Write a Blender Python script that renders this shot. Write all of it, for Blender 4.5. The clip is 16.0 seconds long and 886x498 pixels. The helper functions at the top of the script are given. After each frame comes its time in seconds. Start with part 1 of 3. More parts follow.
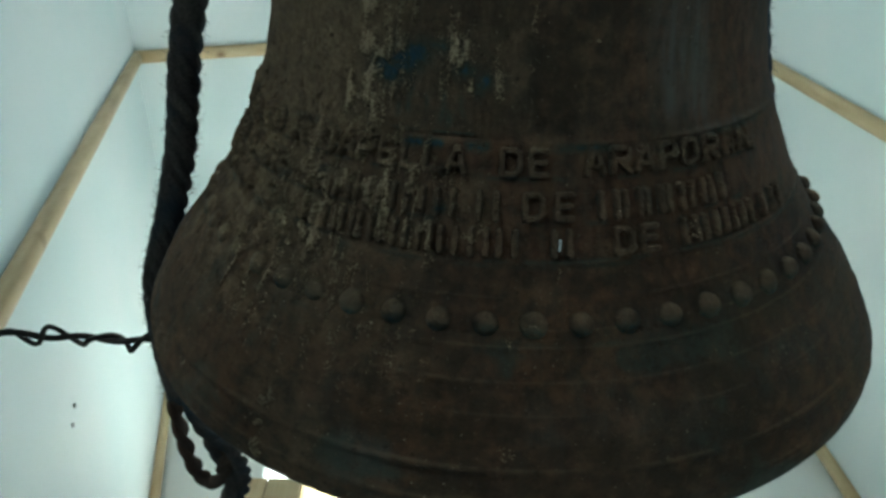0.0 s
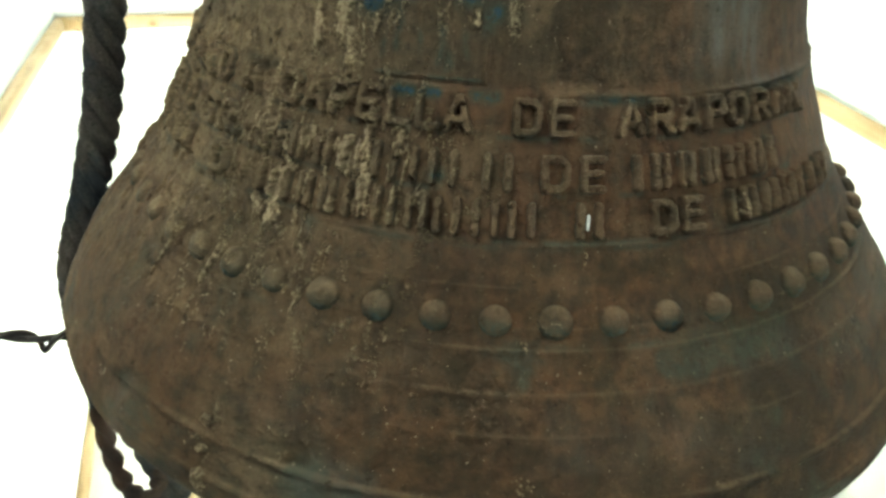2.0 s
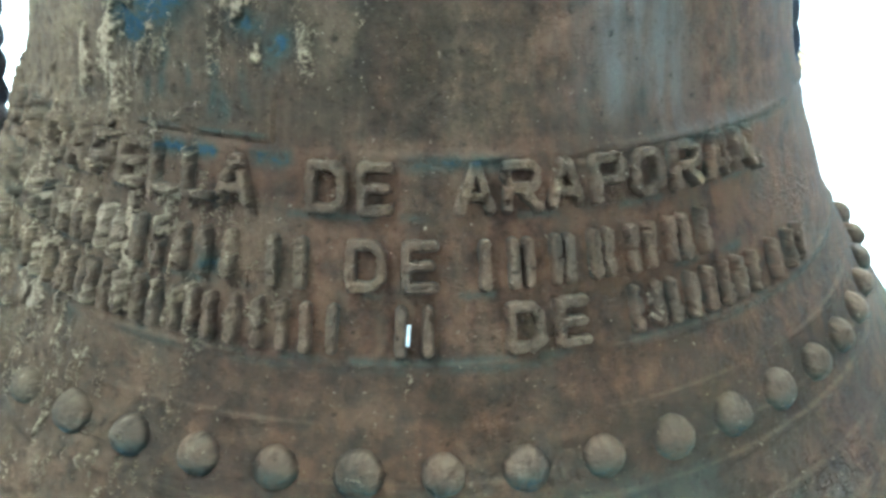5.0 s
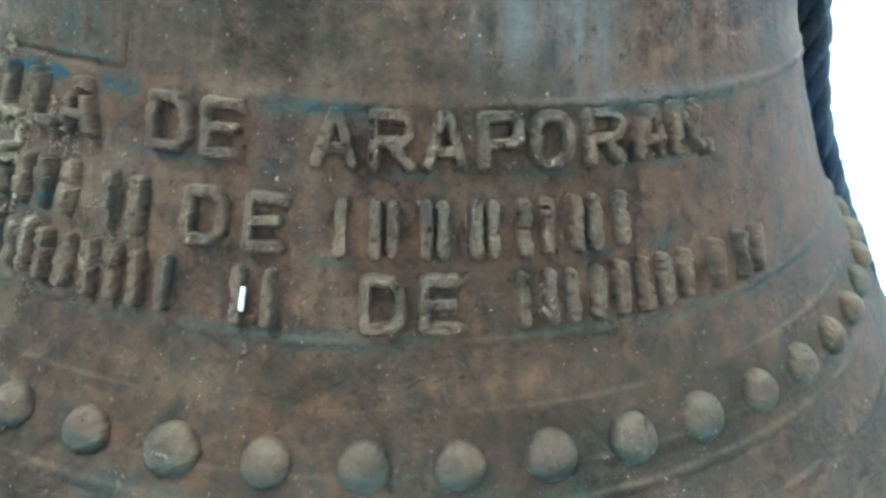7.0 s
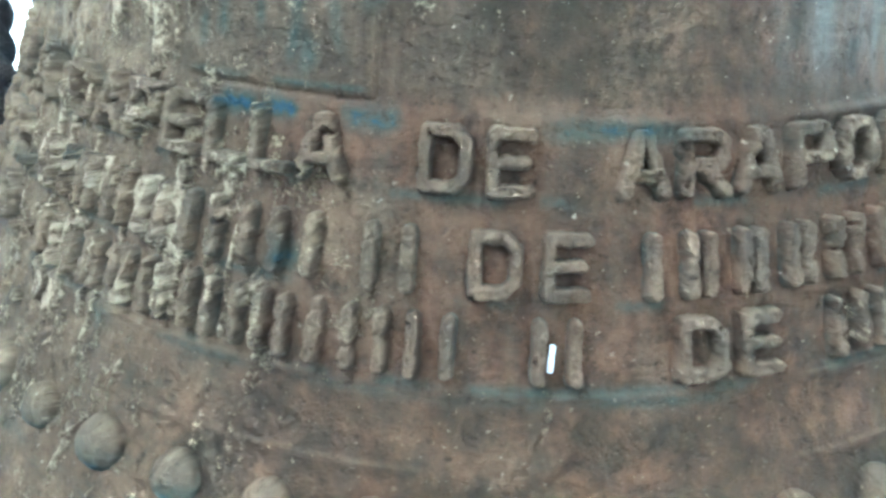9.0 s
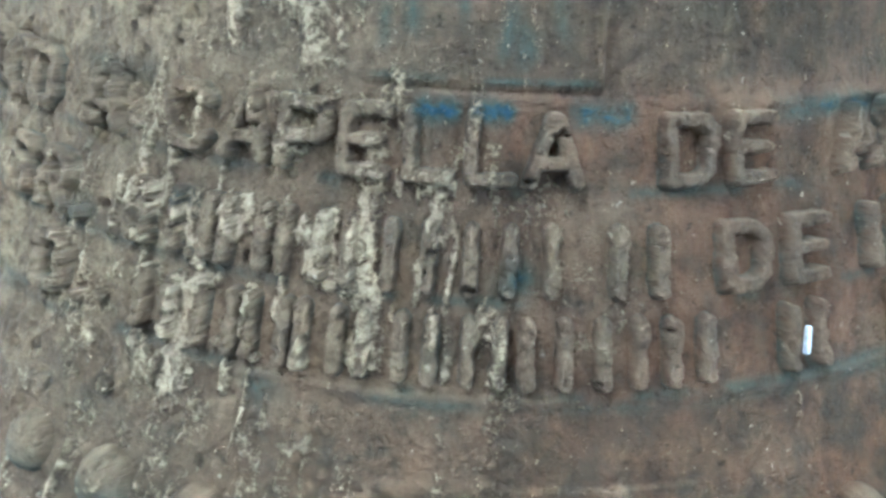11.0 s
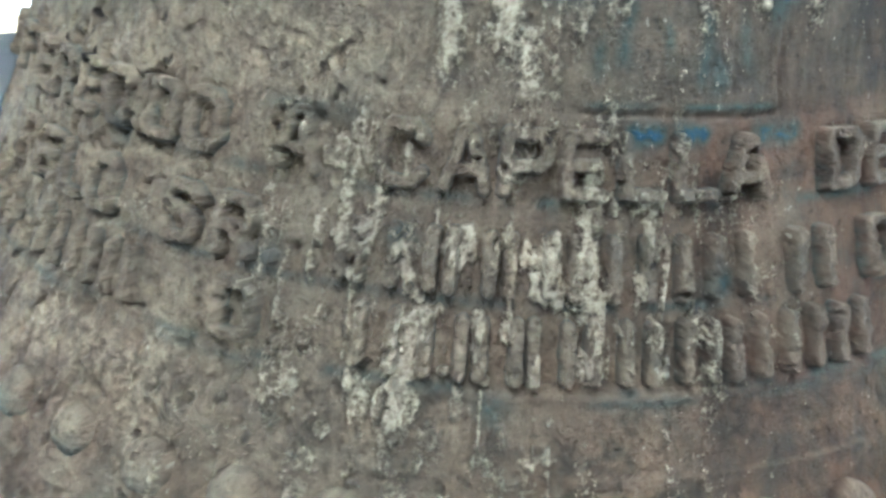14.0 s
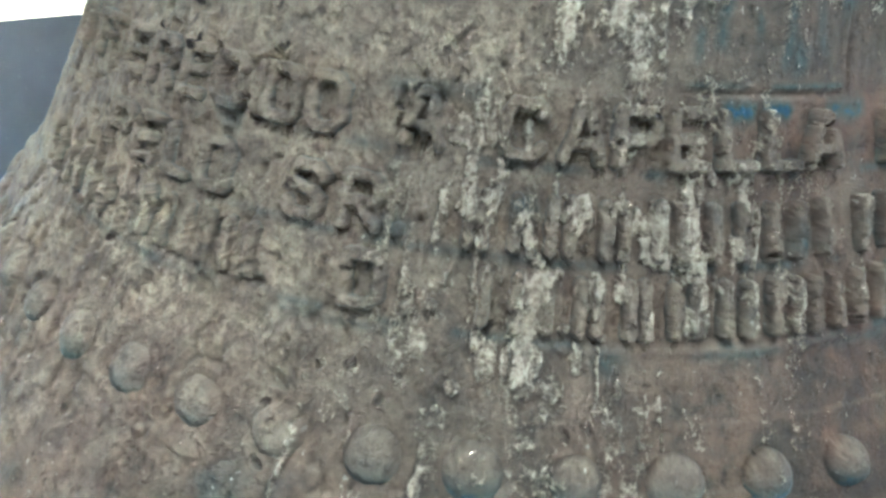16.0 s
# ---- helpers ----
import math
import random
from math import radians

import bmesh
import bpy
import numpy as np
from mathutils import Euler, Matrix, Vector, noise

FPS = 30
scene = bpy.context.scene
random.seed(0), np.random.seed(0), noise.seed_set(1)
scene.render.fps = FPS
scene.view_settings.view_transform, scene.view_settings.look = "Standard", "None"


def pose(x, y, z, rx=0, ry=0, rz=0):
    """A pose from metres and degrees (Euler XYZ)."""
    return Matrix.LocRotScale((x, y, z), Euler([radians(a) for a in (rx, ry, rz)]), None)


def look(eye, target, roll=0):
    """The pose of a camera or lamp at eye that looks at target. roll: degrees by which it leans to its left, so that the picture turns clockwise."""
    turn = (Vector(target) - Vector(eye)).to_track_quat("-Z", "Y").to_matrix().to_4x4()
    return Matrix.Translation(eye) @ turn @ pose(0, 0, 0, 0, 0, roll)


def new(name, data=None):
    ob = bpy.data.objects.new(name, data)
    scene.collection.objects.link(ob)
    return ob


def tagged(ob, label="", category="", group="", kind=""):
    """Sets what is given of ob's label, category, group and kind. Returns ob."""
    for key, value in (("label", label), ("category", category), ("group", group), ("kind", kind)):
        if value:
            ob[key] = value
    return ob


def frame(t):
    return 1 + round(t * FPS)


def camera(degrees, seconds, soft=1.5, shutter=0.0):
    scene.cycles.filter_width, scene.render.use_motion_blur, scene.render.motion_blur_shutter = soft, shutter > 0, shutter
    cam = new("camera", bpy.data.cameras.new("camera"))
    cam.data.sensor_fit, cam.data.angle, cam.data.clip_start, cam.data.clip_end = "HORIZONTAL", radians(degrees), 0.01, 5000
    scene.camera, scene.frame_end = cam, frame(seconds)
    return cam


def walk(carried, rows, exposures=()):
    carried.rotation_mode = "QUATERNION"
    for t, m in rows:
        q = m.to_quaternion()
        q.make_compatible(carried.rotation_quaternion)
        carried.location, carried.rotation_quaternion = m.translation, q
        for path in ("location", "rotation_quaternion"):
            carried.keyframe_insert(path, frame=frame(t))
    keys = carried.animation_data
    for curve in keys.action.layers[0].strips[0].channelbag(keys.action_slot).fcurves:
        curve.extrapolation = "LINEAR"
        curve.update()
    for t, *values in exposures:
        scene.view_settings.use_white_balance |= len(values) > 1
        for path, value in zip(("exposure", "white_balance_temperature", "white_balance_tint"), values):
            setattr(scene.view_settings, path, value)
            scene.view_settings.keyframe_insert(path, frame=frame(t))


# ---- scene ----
# ---------------------------------------------------------------- camera and walk
cam = camera(64.3, 16.0, 2.9, 0.4)
METRES, TILT, LEAN = 0.82, -27.774, -0.409
BASE = (-0.065, -0.6813, 1.5298)
ROWS = [
    (0.0, 0.0, 0.0, 0.0, -0.0, 0.0, -0.0),
    (0.5, 0.0009, 0.0246, -0.0116, -1.55, 0.13, 0.23),
    (1.0, -0.0016, 0.0458, -0.0121, -2.12, 0.13, 0.07),
    (1.5, -0.0187, 0.0796, -0.0048, -2.44, -0.57, 0.33),
    (2.0, -0.0365, 0.1238, -0.0056, -4.73, -1.1, -0.05),
    (2.5, -0.0324, 0.1535, 0.0136, -4.18, -0.71, 1.08),
    (3.0, -0.0024, 0.1841, 0.0262, -3.89, -0.64, 1.34),
    (3.5, 0.0282, 0.212, 0.0379, -2.31, -0.41, 1.12),
    (4.0, 0.0557, 0.2296, 0.0451, -0.97, -0.49, 0.53),
    (4.5, 0.0825, 0.2394, 0.0483, 0.44, -0.42, -0.29),
    (5.0, 0.1196, 0.2484, 0.0458, 1.71, -0.51, -1.33),
    (7.5, 0.2116, 0.3176, 0.0367, 8.76, -1.45, -7.91),
    (8.0, 0.1877, 0.33, 0.0365, 9.45, -2.19, -7.97),
    (8.5, 0.1245, 0.3316, 0.0374, 5.9, -2.17, -4.89),
    (9.0, 0.0632, 0.3274, 0.0463, 1.8, -1.69, -2.45),
    (9.5, 0.0287, 0.3309, 0.0492, -2.94, -1.74, 0.26),
    (10.0, -0.0115, 0.3445, 0.0523, -7.59, -2.37, 2.5),
    (12.5, -0.1462, 0.3934, 0.065, -21.29, -2.73, 8.02),
    (13.0, -0.1642, 0.3995, 0.0719, -23.68, -3.22, 8.63),
    (13.5, -0.189, 0.4061, 0.0708, -25.73, -3.76, 8.62),
    (14.0, -0.2022, 0.3986, 0.0786, -26.64, -3.6, 9.82),
    (14.5, -0.2279, 0.4079, 0.0774, -27.82, -3.88, 9.23),
    (15.0, -0.2397, 0.3984, 0.0826, -28.79, -3.31, 9.61),
    (15.5, -0.2564, 0.4057, 0.0859, -29.48, -3.67, 9.86),
    (16.0, -0.2707, 0.4121, 0.0822, -31.28, -4.76, 10.81),
]
EXPOSURES = [
    (0.0, 2.95, 5450, -10), (0.5, 3.1, 5600, -9), (1.0, 3.5, 5850, -5), (1.5, 4.3, 6650, -4), (2.0, 4.98, 6900, -3), (2.6, 5.4, 6800, -5),
    (3.0, 5.78, 6350, -8), (3.5, 6.02, 5650, -6), (4.5, 6.08, 5200, -3), (5.2, 6.12, 5080, -2), (7.5, 6.57, 4860, -2), (8.0, 6.78, 4840, -2), (9.0, 6.75, 4820, 0),
    (12.5, 6.43, 4900, 4), (16.0, 6.38, 4800, 5),
]
walk(cam, [(t, pose(*BASE, TILT, LEAN, 0) @ pose(METRES * x, METRES * y, METRES * z, 90 + pitch, roll, yaw)) for t, x, y, z, yaw, pitch, roll in ROWS], EXPOSURES)

# ---------------------------------------------------------------- sky, sun and added lamps
world = bpy.data.worlds.new("sky")
scene.world = world
world.use_nodes = True
wn, wl = world.node_tree.nodes, world.node_tree.links
sky = wn.new("ShaderNodeTexSky")
sky.sky_type, sky.sun_disc = "NISHITA", False
sky.sun_elevation, sky.sun_rotation = radians(55.5), radians(90)
wl.new(sky.outputs[0], wn["Background"].inputs["Color"])
wn["Background"].inputs["Strength"].default_value = 0.015
sun = new("sun", bpy.data.lights.new("sun", "SUN"))
sun.data.energy, sun.data.angle, sun.data.color = 3.8, radians(0.5), (1.0, 0.95, 0.88)
sun.matrix_world = look((1.0, 0.0, 1.455), (0, 0, 0))


def added_light(name, eye, target, sx, sy, watts, colour):
    """An added area lamp standing in for daylight from an unseen side."""
    lamp = new(name, bpy.data.lights.new(name, "AREA"))
    lamp.data.shape, lamp.data.size, lamp.data.size_y = "RECTANGLE", sx, sy
    lamp.data.energy, lamp.data.color = watts, colour
    lamp.matrix_world = look(eye, target)


DAY = (0.95, 0.98, 1.0)
# Added lamps: the first two brighten the bell, the others the walls.
added_light("front_added_lamp", (-0.66, -0.62, 2.58), (0.0, -0.15, 1.35), 0.5, 0.5, 0.245, DAY)
added_light("rear_added_lamp", (0.62, -1.94, 2.55), (0.0, -0.15, 1.35), 0.7, 0.6, 0.11, DAY)
added_light("west_added_lamp", (-1.06, 1.30, 2.2), (0.4, 1.4, 0.6), 0.7, 0.7, 0.042, DAY)
added_light("east_added_lamp", (1.06, 1.10, 2.25), (-0.5, 1.1, 0.5), 1.1, 1.0, 0.042, DAY)

# ---------------------------------------------------------------- helpers
def smooth(a, b, x):
    t = np.clip((np.asarray(x, float) - a) / (b - a), 0, 1)
    return t * t * (3 - 2 * t)


def lattice(i, j, k):
    n = (i * 374761393 + j * 668265263 + k * 2147483647) & 0xFFFFFFFF
    n = ((n ^ (n >> 13)) * 1274126177) & 0xFFFFFFFF
    n = ((n ^ (n >> 16)) * 2246822519) & 0xFFFFFFFF
    return ((n ^ (n >> 15)) & 0xFFFF) / 65535.0


def grain(x, y, z=0.0):
    """Value noise from 0 to 1."""
    x, y, z = np.broadcast_arrays(np.asarray(x, float), np.asarray(y, float), np.asarray(z, float))
    i, j, k = (np.floor(v).astype(np.int64) for v in (x, y, z))
    u, v, w = x - i, y - j, z - k
    u, v, w = (s * s * (3 - 2 * s) for s in (u, v, w))
    total = 0
    for a in (0, 1):
        for b in (0, 1):
            for c in (0, 1):
                total = total + lattice(i + a, j + b, k + c) * (u if a else 1 - u) * (v if b else 1 - v) * (w if c else 1 - w)
    return total


def rough(x, y, seed=0.0, octaves=4):
    total, size, amp = 0, 1.0, 0.5
    for o in range(octaves):
        total = total + amp * grain(x * size, y * size, seed + 17.3 * o)
        size, amp = size * 2.03, amp * 0.5
    return total / (1 - 0.5 ** octaves)


def link_mesh(name, me, material, parent=None, label=""):
    ob = new(name, me)
    if material:
        me.materials.append(material)
    ob.parent = parent
    if label:
        ob["label"] = label
    return ob


def part(name, bm, material, parent=None, label="", shade=False):
    me = bpy.data.meshes.new(name)
    bm.to_mesh(me)
    bm.free()
    if shade:
        me.polygons.foreach_set("use_smooth", [True] * len(me.polygons))
    return link_mesh(name, me, material, parent, label)


def thing(name, place, label, category, group="", kind=""):
    ob = new(name)
    ob.location = place
    ob.empty_display_size = 0.05
    return tagged(ob, label, category, group, kind)


def box(bm, x0, x1, y0, y1, z0, z1, m=None):
    v = [Vector((x, y, z)) for x in (x0, x1) for y in (y0, y1) for z in (z0, z1)]
    v = [bm.verts.new(m @ p if m else p) for p in v]
    for f in ((0, 1, 3, 2), (4, 6, 7, 5), (0, 4, 5, 1), (2, 3, 7, 6), (0, 2, 6, 4), (1, 5, 7, 3)):
        bm.faces.new([v[i] for i in f])
    return v


def tube(bm, points, radii, sides=8, closed=False):
    """A round bar along a line of points."""
    pts = [Vector(p) for p in points]
    if not hasattr(radii, "__len__"):
        radii = [radii] * len(pts)
    n, rings, up = len(pts), [], None
    for i, p in enumerate(pts):
        a, b = (pts[i - 1], pts[(i + 1) % n]) if closed else (pts[max(i - 1, 0)], pts[min(i + 1, n - 1)])
        d = (b - a).normalized()
        if up is None:
            up = d.orthogonal().normalized()
        up = (up - d * up.dot(d)).normalized()
        side = d.cross(up)
        rings.append([bm.verts.new(p + radii[i] * (math.cos(q) * up + math.sin(q) * side)) for q in (2 * math.pi * s / sides for s in range(sides))])
    for i in range(n if closed else n - 1):
        r, s = rings[i], rings[(i + 1) % n]
        for k in range(sides):
            bm.faces.new((r[k], r[(k + 1) % sides], s[(k + 1) % sides], s[k]))
    if not closed:
        bm.faces.new(rings[0][::-1])
        bm.faces.new(rings[-1])


def glide(points, steps):
    """Points on a smooth curve through the given ones."""
    p = [Vector(q) for q in points]
    p = [2 * p[0] - p[1]] + p + [2 * p[-1] - p[-2]]
    out = []
    for i in range(1, len(p) - 2):
        for s in range(steps):
            t = s / steps
            out.append(0.5 * (2 * p[i] + (p[i + 1] - p[i - 1]) * t + (2 * p[i - 1] - 5 * p[i] + 4 * p[i + 1] - p[i + 2]) * t * t
                              + (3 * p[i] - p[i - 1] - 3 * p[i + 1] + p[i + 2]) * t ** 3))
    return out + [p[-2]]


# ---------------------------------------------------------------- materials
def material(name):
    m = bpy.data.materials.new(name)
    m.use_nodes = True
    return m, m.node_tree.nodes, m.node_tree.links, m.node_tree.nodes["Principled BSDF"]


def noise_node(n, l, vector, scale, detail=6, rough_=0.6):
    t = n.new("ShaderNodeTexNoise")
    t.inputs["Scale"].default_value, t.inputs["Detail"].default_value, t.inputs["Roughness"].default_value = scale, detail, rough_
    if vector:
        l.new(vector, t.inputs["Vector"])
    return t.outputs["Fac"]


def ramp(n, l, value, stops):
    r = n.new("ShaderNodeValToRGB")
    e = r.color_ramp.elements
    while len(e) < len(stops):
        e.new(0.5)
    for s, (at, c) in zip(e, stops):
        s.position, s.color = at, (*c, 1) if len(c) == 3 else c
    l.new(value, r.inputs[0])
    return r.outputs[0]


def mix(n, l, fac, a, b):
    m = n.new("ShaderNodeMix")
    m.data_type = "RGBA"
    for socket, value in ((m.inputs[0], fac), (m.inputs[6], a), (m.inputs[7], b)):
        if hasattr(value, "links"):
            l.new(value, socket)
        else:
            socket.default_value = value if not isinstance(value, tuple) else (*value, 1)
    return m.outputs[2]


def calc(n, l, op, a, b, clamp=False):
    m = n.new("ShaderNodeMath")
    m.operation, m.use_clamp = op, clamp
    for socket, value in zip(m.inputs, (a, b)):
        if hasattr(value, "links"):
            l.new(value, socket)
        else:
            socket.default_value = value
    return m.outputs[0]


def bump(n, l, bsdf, height, strength, distance, before=None):
    b = n.new("ShaderNodeBump")
    b.inputs["Strength"].default_value, b.inputs["Distance"].default_value = strength, distance
    l.new(height, b.inputs["Height"])
    if before:
        l.new(before, b.inputs["Normal"])
    l.new(b.outputs[0], bsdf.inputs["Normal"])
    return b.outputs[0]


def grey(v):
    return (v, v, v)


def bronze():
    """Old bronze: brown oxide, grey dust, cream droppings, blue-green patina and rust, where the mesh carries them."""
    m, n, l, bsdf = material("weathered_bronze")
    at = {}
    for key in ("dust", "cream", "blue", "rust", "pale", "runs", "darker", "arc", "height"):
        a = n.new("ShaderNodeAttribute")
        a.attribute_name = key
        at[key] = a.outputs["Fac"]
    flat = n.new("ShaderNodeCombineXYZ")
    l.new(at["arc"], flat.inputs[0])
    l.new(at["height"], flat.inputs[1])
    streak = n.new("ShaderNodeCombineXYZ")
    l.new(at["arc"], streak.inputs[0])
    l.new(calc(n, l, "MULTIPLY", at["height"], 0.16), streak.inputs[1])
    big = noise_node(n, l, flat.outputs[0], 14, 5, 0.6)
    mid = noise_node(n, l, flat.outputs[0], 70, 6, 0.65)
    fine = noise_node(n, l, flat.outputs[0], 420, 5, 0.7)
    run = noise_node(n, l, streak.outputs[0], 110, 5, 0.6)
    pit = noise_node(n, l, flat.outputs[0], 210, 6, 0.7)
    base = ramp(n, l, mid, [(0.28, (0.022, 0.016, 0.014)), (0.5, (0.084, 0.054, 0.044)), (0.72, (0.165, 0.114, 0.094))])
    base = mix(n, l, ramp(n, l, run, [(0.42, grey(0)), (0.62, grey(0.5))]), base, (0.088, 0.078, 0.070))
    lines = calc(n, l, "ADD", calc(n, l, "MULTIPLY", noise_node(n, l, streak.outputs[0], 130, 6, 0.7), 0.55), calc(n, l, "MULTIPLY", pit, 0.45))
    tone = ramp(n, l, lines, [(0.30, (0.024, 0.021, 0.021)), (0.45, (0.074, 0.060, 0.052)), (0.58, (0.112, 0.096, 0.083)), (0.72, (0.215, 0.198, 0.172))])
    base = mix(n, l, calc(n, l, "MULTIPLY", at["runs"], 0.7), base, tone)
    base = mix(n, l, ramp(n, l, big, [(0.48, grey(0)), (0.66, grey(0.6))]), base, (0.046, 0.048, 0.046))
    # Darker brown where the mesh carries it.
    base = mix(n, l, calc(n, l, "MULTIPLY", at["darker"], ramp(n, l, mid, [(0.3, grey(1)), (0.7, grey(0.45))])), base, (0.032, 0.029, 0.027))
    rust = calc(n, l, "MULTIPLY", at["rust"], ramp(n, l, mid, [(0.38, grey(0)), (0.62, grey(1))]), True)
    base = mix(n, l, calc(n, l, "MULTIPLY", rust, 0.55), base, (0.104, 0.061, 0.041))
    # Pale tone, which also carries the waist's painted bluish sheen.
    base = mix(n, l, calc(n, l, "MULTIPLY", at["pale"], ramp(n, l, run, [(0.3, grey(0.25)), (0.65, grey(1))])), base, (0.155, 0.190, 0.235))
    dusty = ramp(n, l, pit, [(0.28, (0.140, 0.118, 0.097)), (0.5, (0.212, 0.182, 0.152)), (0.72, (0.300, 0.263, 0.222))])
    sand = noise_node(n, l, flat.outputs[0], 620, 4, 0.8)
    dusty = mix(n, l, ramp(n, l, sand, [(0.36, grey(0.4)), (0.52, grey(0))]), dusty, (0.060, 0.052, 0.042))
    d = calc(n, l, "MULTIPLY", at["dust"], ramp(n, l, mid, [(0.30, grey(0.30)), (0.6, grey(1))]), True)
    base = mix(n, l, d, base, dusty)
    geo = n.new("ShaderNodeNewGeometry")
    sep = n.new("ShaderNodeSeparateXYZ")
    l.new(geo.outputs["Normal"], sep.inputs[0])
    lying = calc(n, l, "MULTIPLY", ramp(n, l, sep.outputs["Z"], [(0.74, grey(0)), (0.98, grey(0.25))]), ramp(n, l, pit, [(0.34, grey(0.2)), (0.56, grey(1))]))
    base = mix(n, l, lying, base, (0.265, 0.240, 0.205))
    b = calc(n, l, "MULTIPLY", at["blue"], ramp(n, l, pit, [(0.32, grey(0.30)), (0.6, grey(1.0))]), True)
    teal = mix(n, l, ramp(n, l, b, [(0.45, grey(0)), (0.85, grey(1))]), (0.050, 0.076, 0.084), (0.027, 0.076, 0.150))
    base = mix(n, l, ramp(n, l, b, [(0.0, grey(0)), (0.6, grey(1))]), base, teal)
    white = ramp(n, l, fine, [(0.3, (0.175, 0.152, 0.132)), (0.5, (0.345, 0.310, 0.272)), (0.75, (0.58, 0.55, 0.50))])
    worn = calc(n, l, "ADD", calc(n, l, "MULTIPLY", calc(n, l, "SUBTRACT", fine, 0.5), 1.0), calc(n, l, "MULTIPLY", calc(n, l, "SUBTRACT", pit, 0.5), 1.2))
    crumb = noise_node(n, l, flat.outputs[0], 520, 4, 0.75)
    worn = calc(n, l, "ADD", worn, calc(n, l, "MULTIPLY", calc(n, l, "SUBTRACT", crumb, 0.5), 1.6))
    c = ramp(n, l, calc(n, l, "ADD", at["cream"], worn), [(0.40, grey(0)), (0.85, grey(0.88))])
    base = mix(n, l, c, base, white)
    fleck = ramp(n, l, noise_node(n, l, flat.outputs[0], 330, 3, 0.55), [(0.67, grey(0)), (0.72, grey(0.6))])
    base = mix(n, l, calc(n, l, "MULTIPLY", fleck, ramp(n, l, big, [(0.42, grey(0.1)), (0.6, grey(1))])), base, (0.38, 0.38, 0.38))
    hole = n.new("ShaderNodeTexVoronoi")
    hole.inputs["Scale"].default_value, hole.inputs["Randomness"].default_value = 95, 1.0
    warp = n.new("ShaderNodeVectorMath")
    warp.operation = "MULTIPLY_ADD"
    wv = n.new("ShaderNodeTexNoise")
    wv.inputs["Scale"].default_value = 260
    l.new(flat.outputs[0], wv.inputs["Vector"])
    l.new(wv.outputs["Color"], warp.inputs[0])
    warp.inputs[1].default_value = (0.006, 0.006, 0)
    l.new(flat.outputs[0], warp.inputs[2])
    l.new(warp.outputs[0], hole.inputs["Vector"])
    open_ = calc(n, l, "MULTIPLY", ramp(n, l, hole.outputs["Distance"], [(0.10, grey(1)), (0.20, grey(0))]), calc(n, l, "MULTIPLY", at["dust"], ramp(n, l, big, [(0.44, grey(0)), (0.56, grey(1))])))
    base = mix(n, l, calc(n, l, "MULTIPLY", open_, 0.85), base, (0.018, 0.014, 0.012))
    dark = ramp(n, l, pit, [(0.32, grey(0.65)), (0.41, grey(0))])
    dark = calc(n, l, "MULTIPLY", dark, calc(n, l, "SUBTRACT", 1.0, calc(n, l, "MULTIPLY", at["dust"], 0.6)))
    base = mix(n, l, dark, base, (0.020, 0.017, 0.014))
    speck = ramp(n, l, noise_node(n, l, flat.outputs[0], 700, 2, 0.5), [(0.66, grey(0)), (0.74, grey(0.22))])
    base = mix(n, l, speck, base, (0.26, 0.24, 0.20))
    film = n.new("ShaderNodeMix")
    film.data_type, film.blend_type = "RGBA", "MULTIPLY"
    film.inputs[0].default_value = 1.0
    l.new(base, film.inputs[6])
    film.inputs[7].default_value = (1.14, 0.95, 0.685, 1)
    l.new(film.outputs[2], bsdf.inputs["Base Color"])
    l.new(ramp(n, l, mid, [(0.3, grey(0.66)), (0.7, grey(0.92))]), bsdf.inputs["Roughness"])
    bsdf.inputs["Metallic"].default_value = 0.05
    bsdf.inputs["Specular IOR Level"].default_value = 0.16
    h = calc(n, l, "ADD", calc(n, l, "MULTIPLY", mid, 0.8), calc(n, l, "MULTIPLY", fine, calc(n, l, "ADD", 0.25, calc(n, l, "MULTIPLY", at["dust"], 0.5))))
    h = calc(n, l, "ADD", h, calc(n, l, "MULTIPLY", c, 0.5))
    h = calc(n, l, "ADD", h, calc(n, l, "MULTIPLY", pit, 0.6))
    h = calc(n, l, "SUBTRACT", h, calc(n, l, "MULTIPLY", open_, 0.8))
    bump(n, l, bsdf, h, 1.0, 0.0034)
    return m


def plaster(name, a, b):
    m, n, l, bsdf = material(name)
    tc = n.new("ShaderNodeTexCoord").outputs["Object"]
    cloud = noise_node(n, l, tc, 2.2, 4, 0.55)
    fine = noise_node(n, l, tc, 60, 5, 0.6)
    base = mix(n, l, ramp(n, l, cloud, [(0.35, grey(0)), (0.7, grey(1))]), a, b)
    base = mix(n, l, ramp(n, l, fine, [(0.62, grey(0)), (0.75, grey(0.15))]), base, (0.5, 0.5, 0.46))
    l.new(base, bsdf.inputs["Base Color"])
    bsdf.inputs["Roughness"].default_value = 0.62
    bump(n, l, bsdf, fine, 0.25, 0.002)
    return m


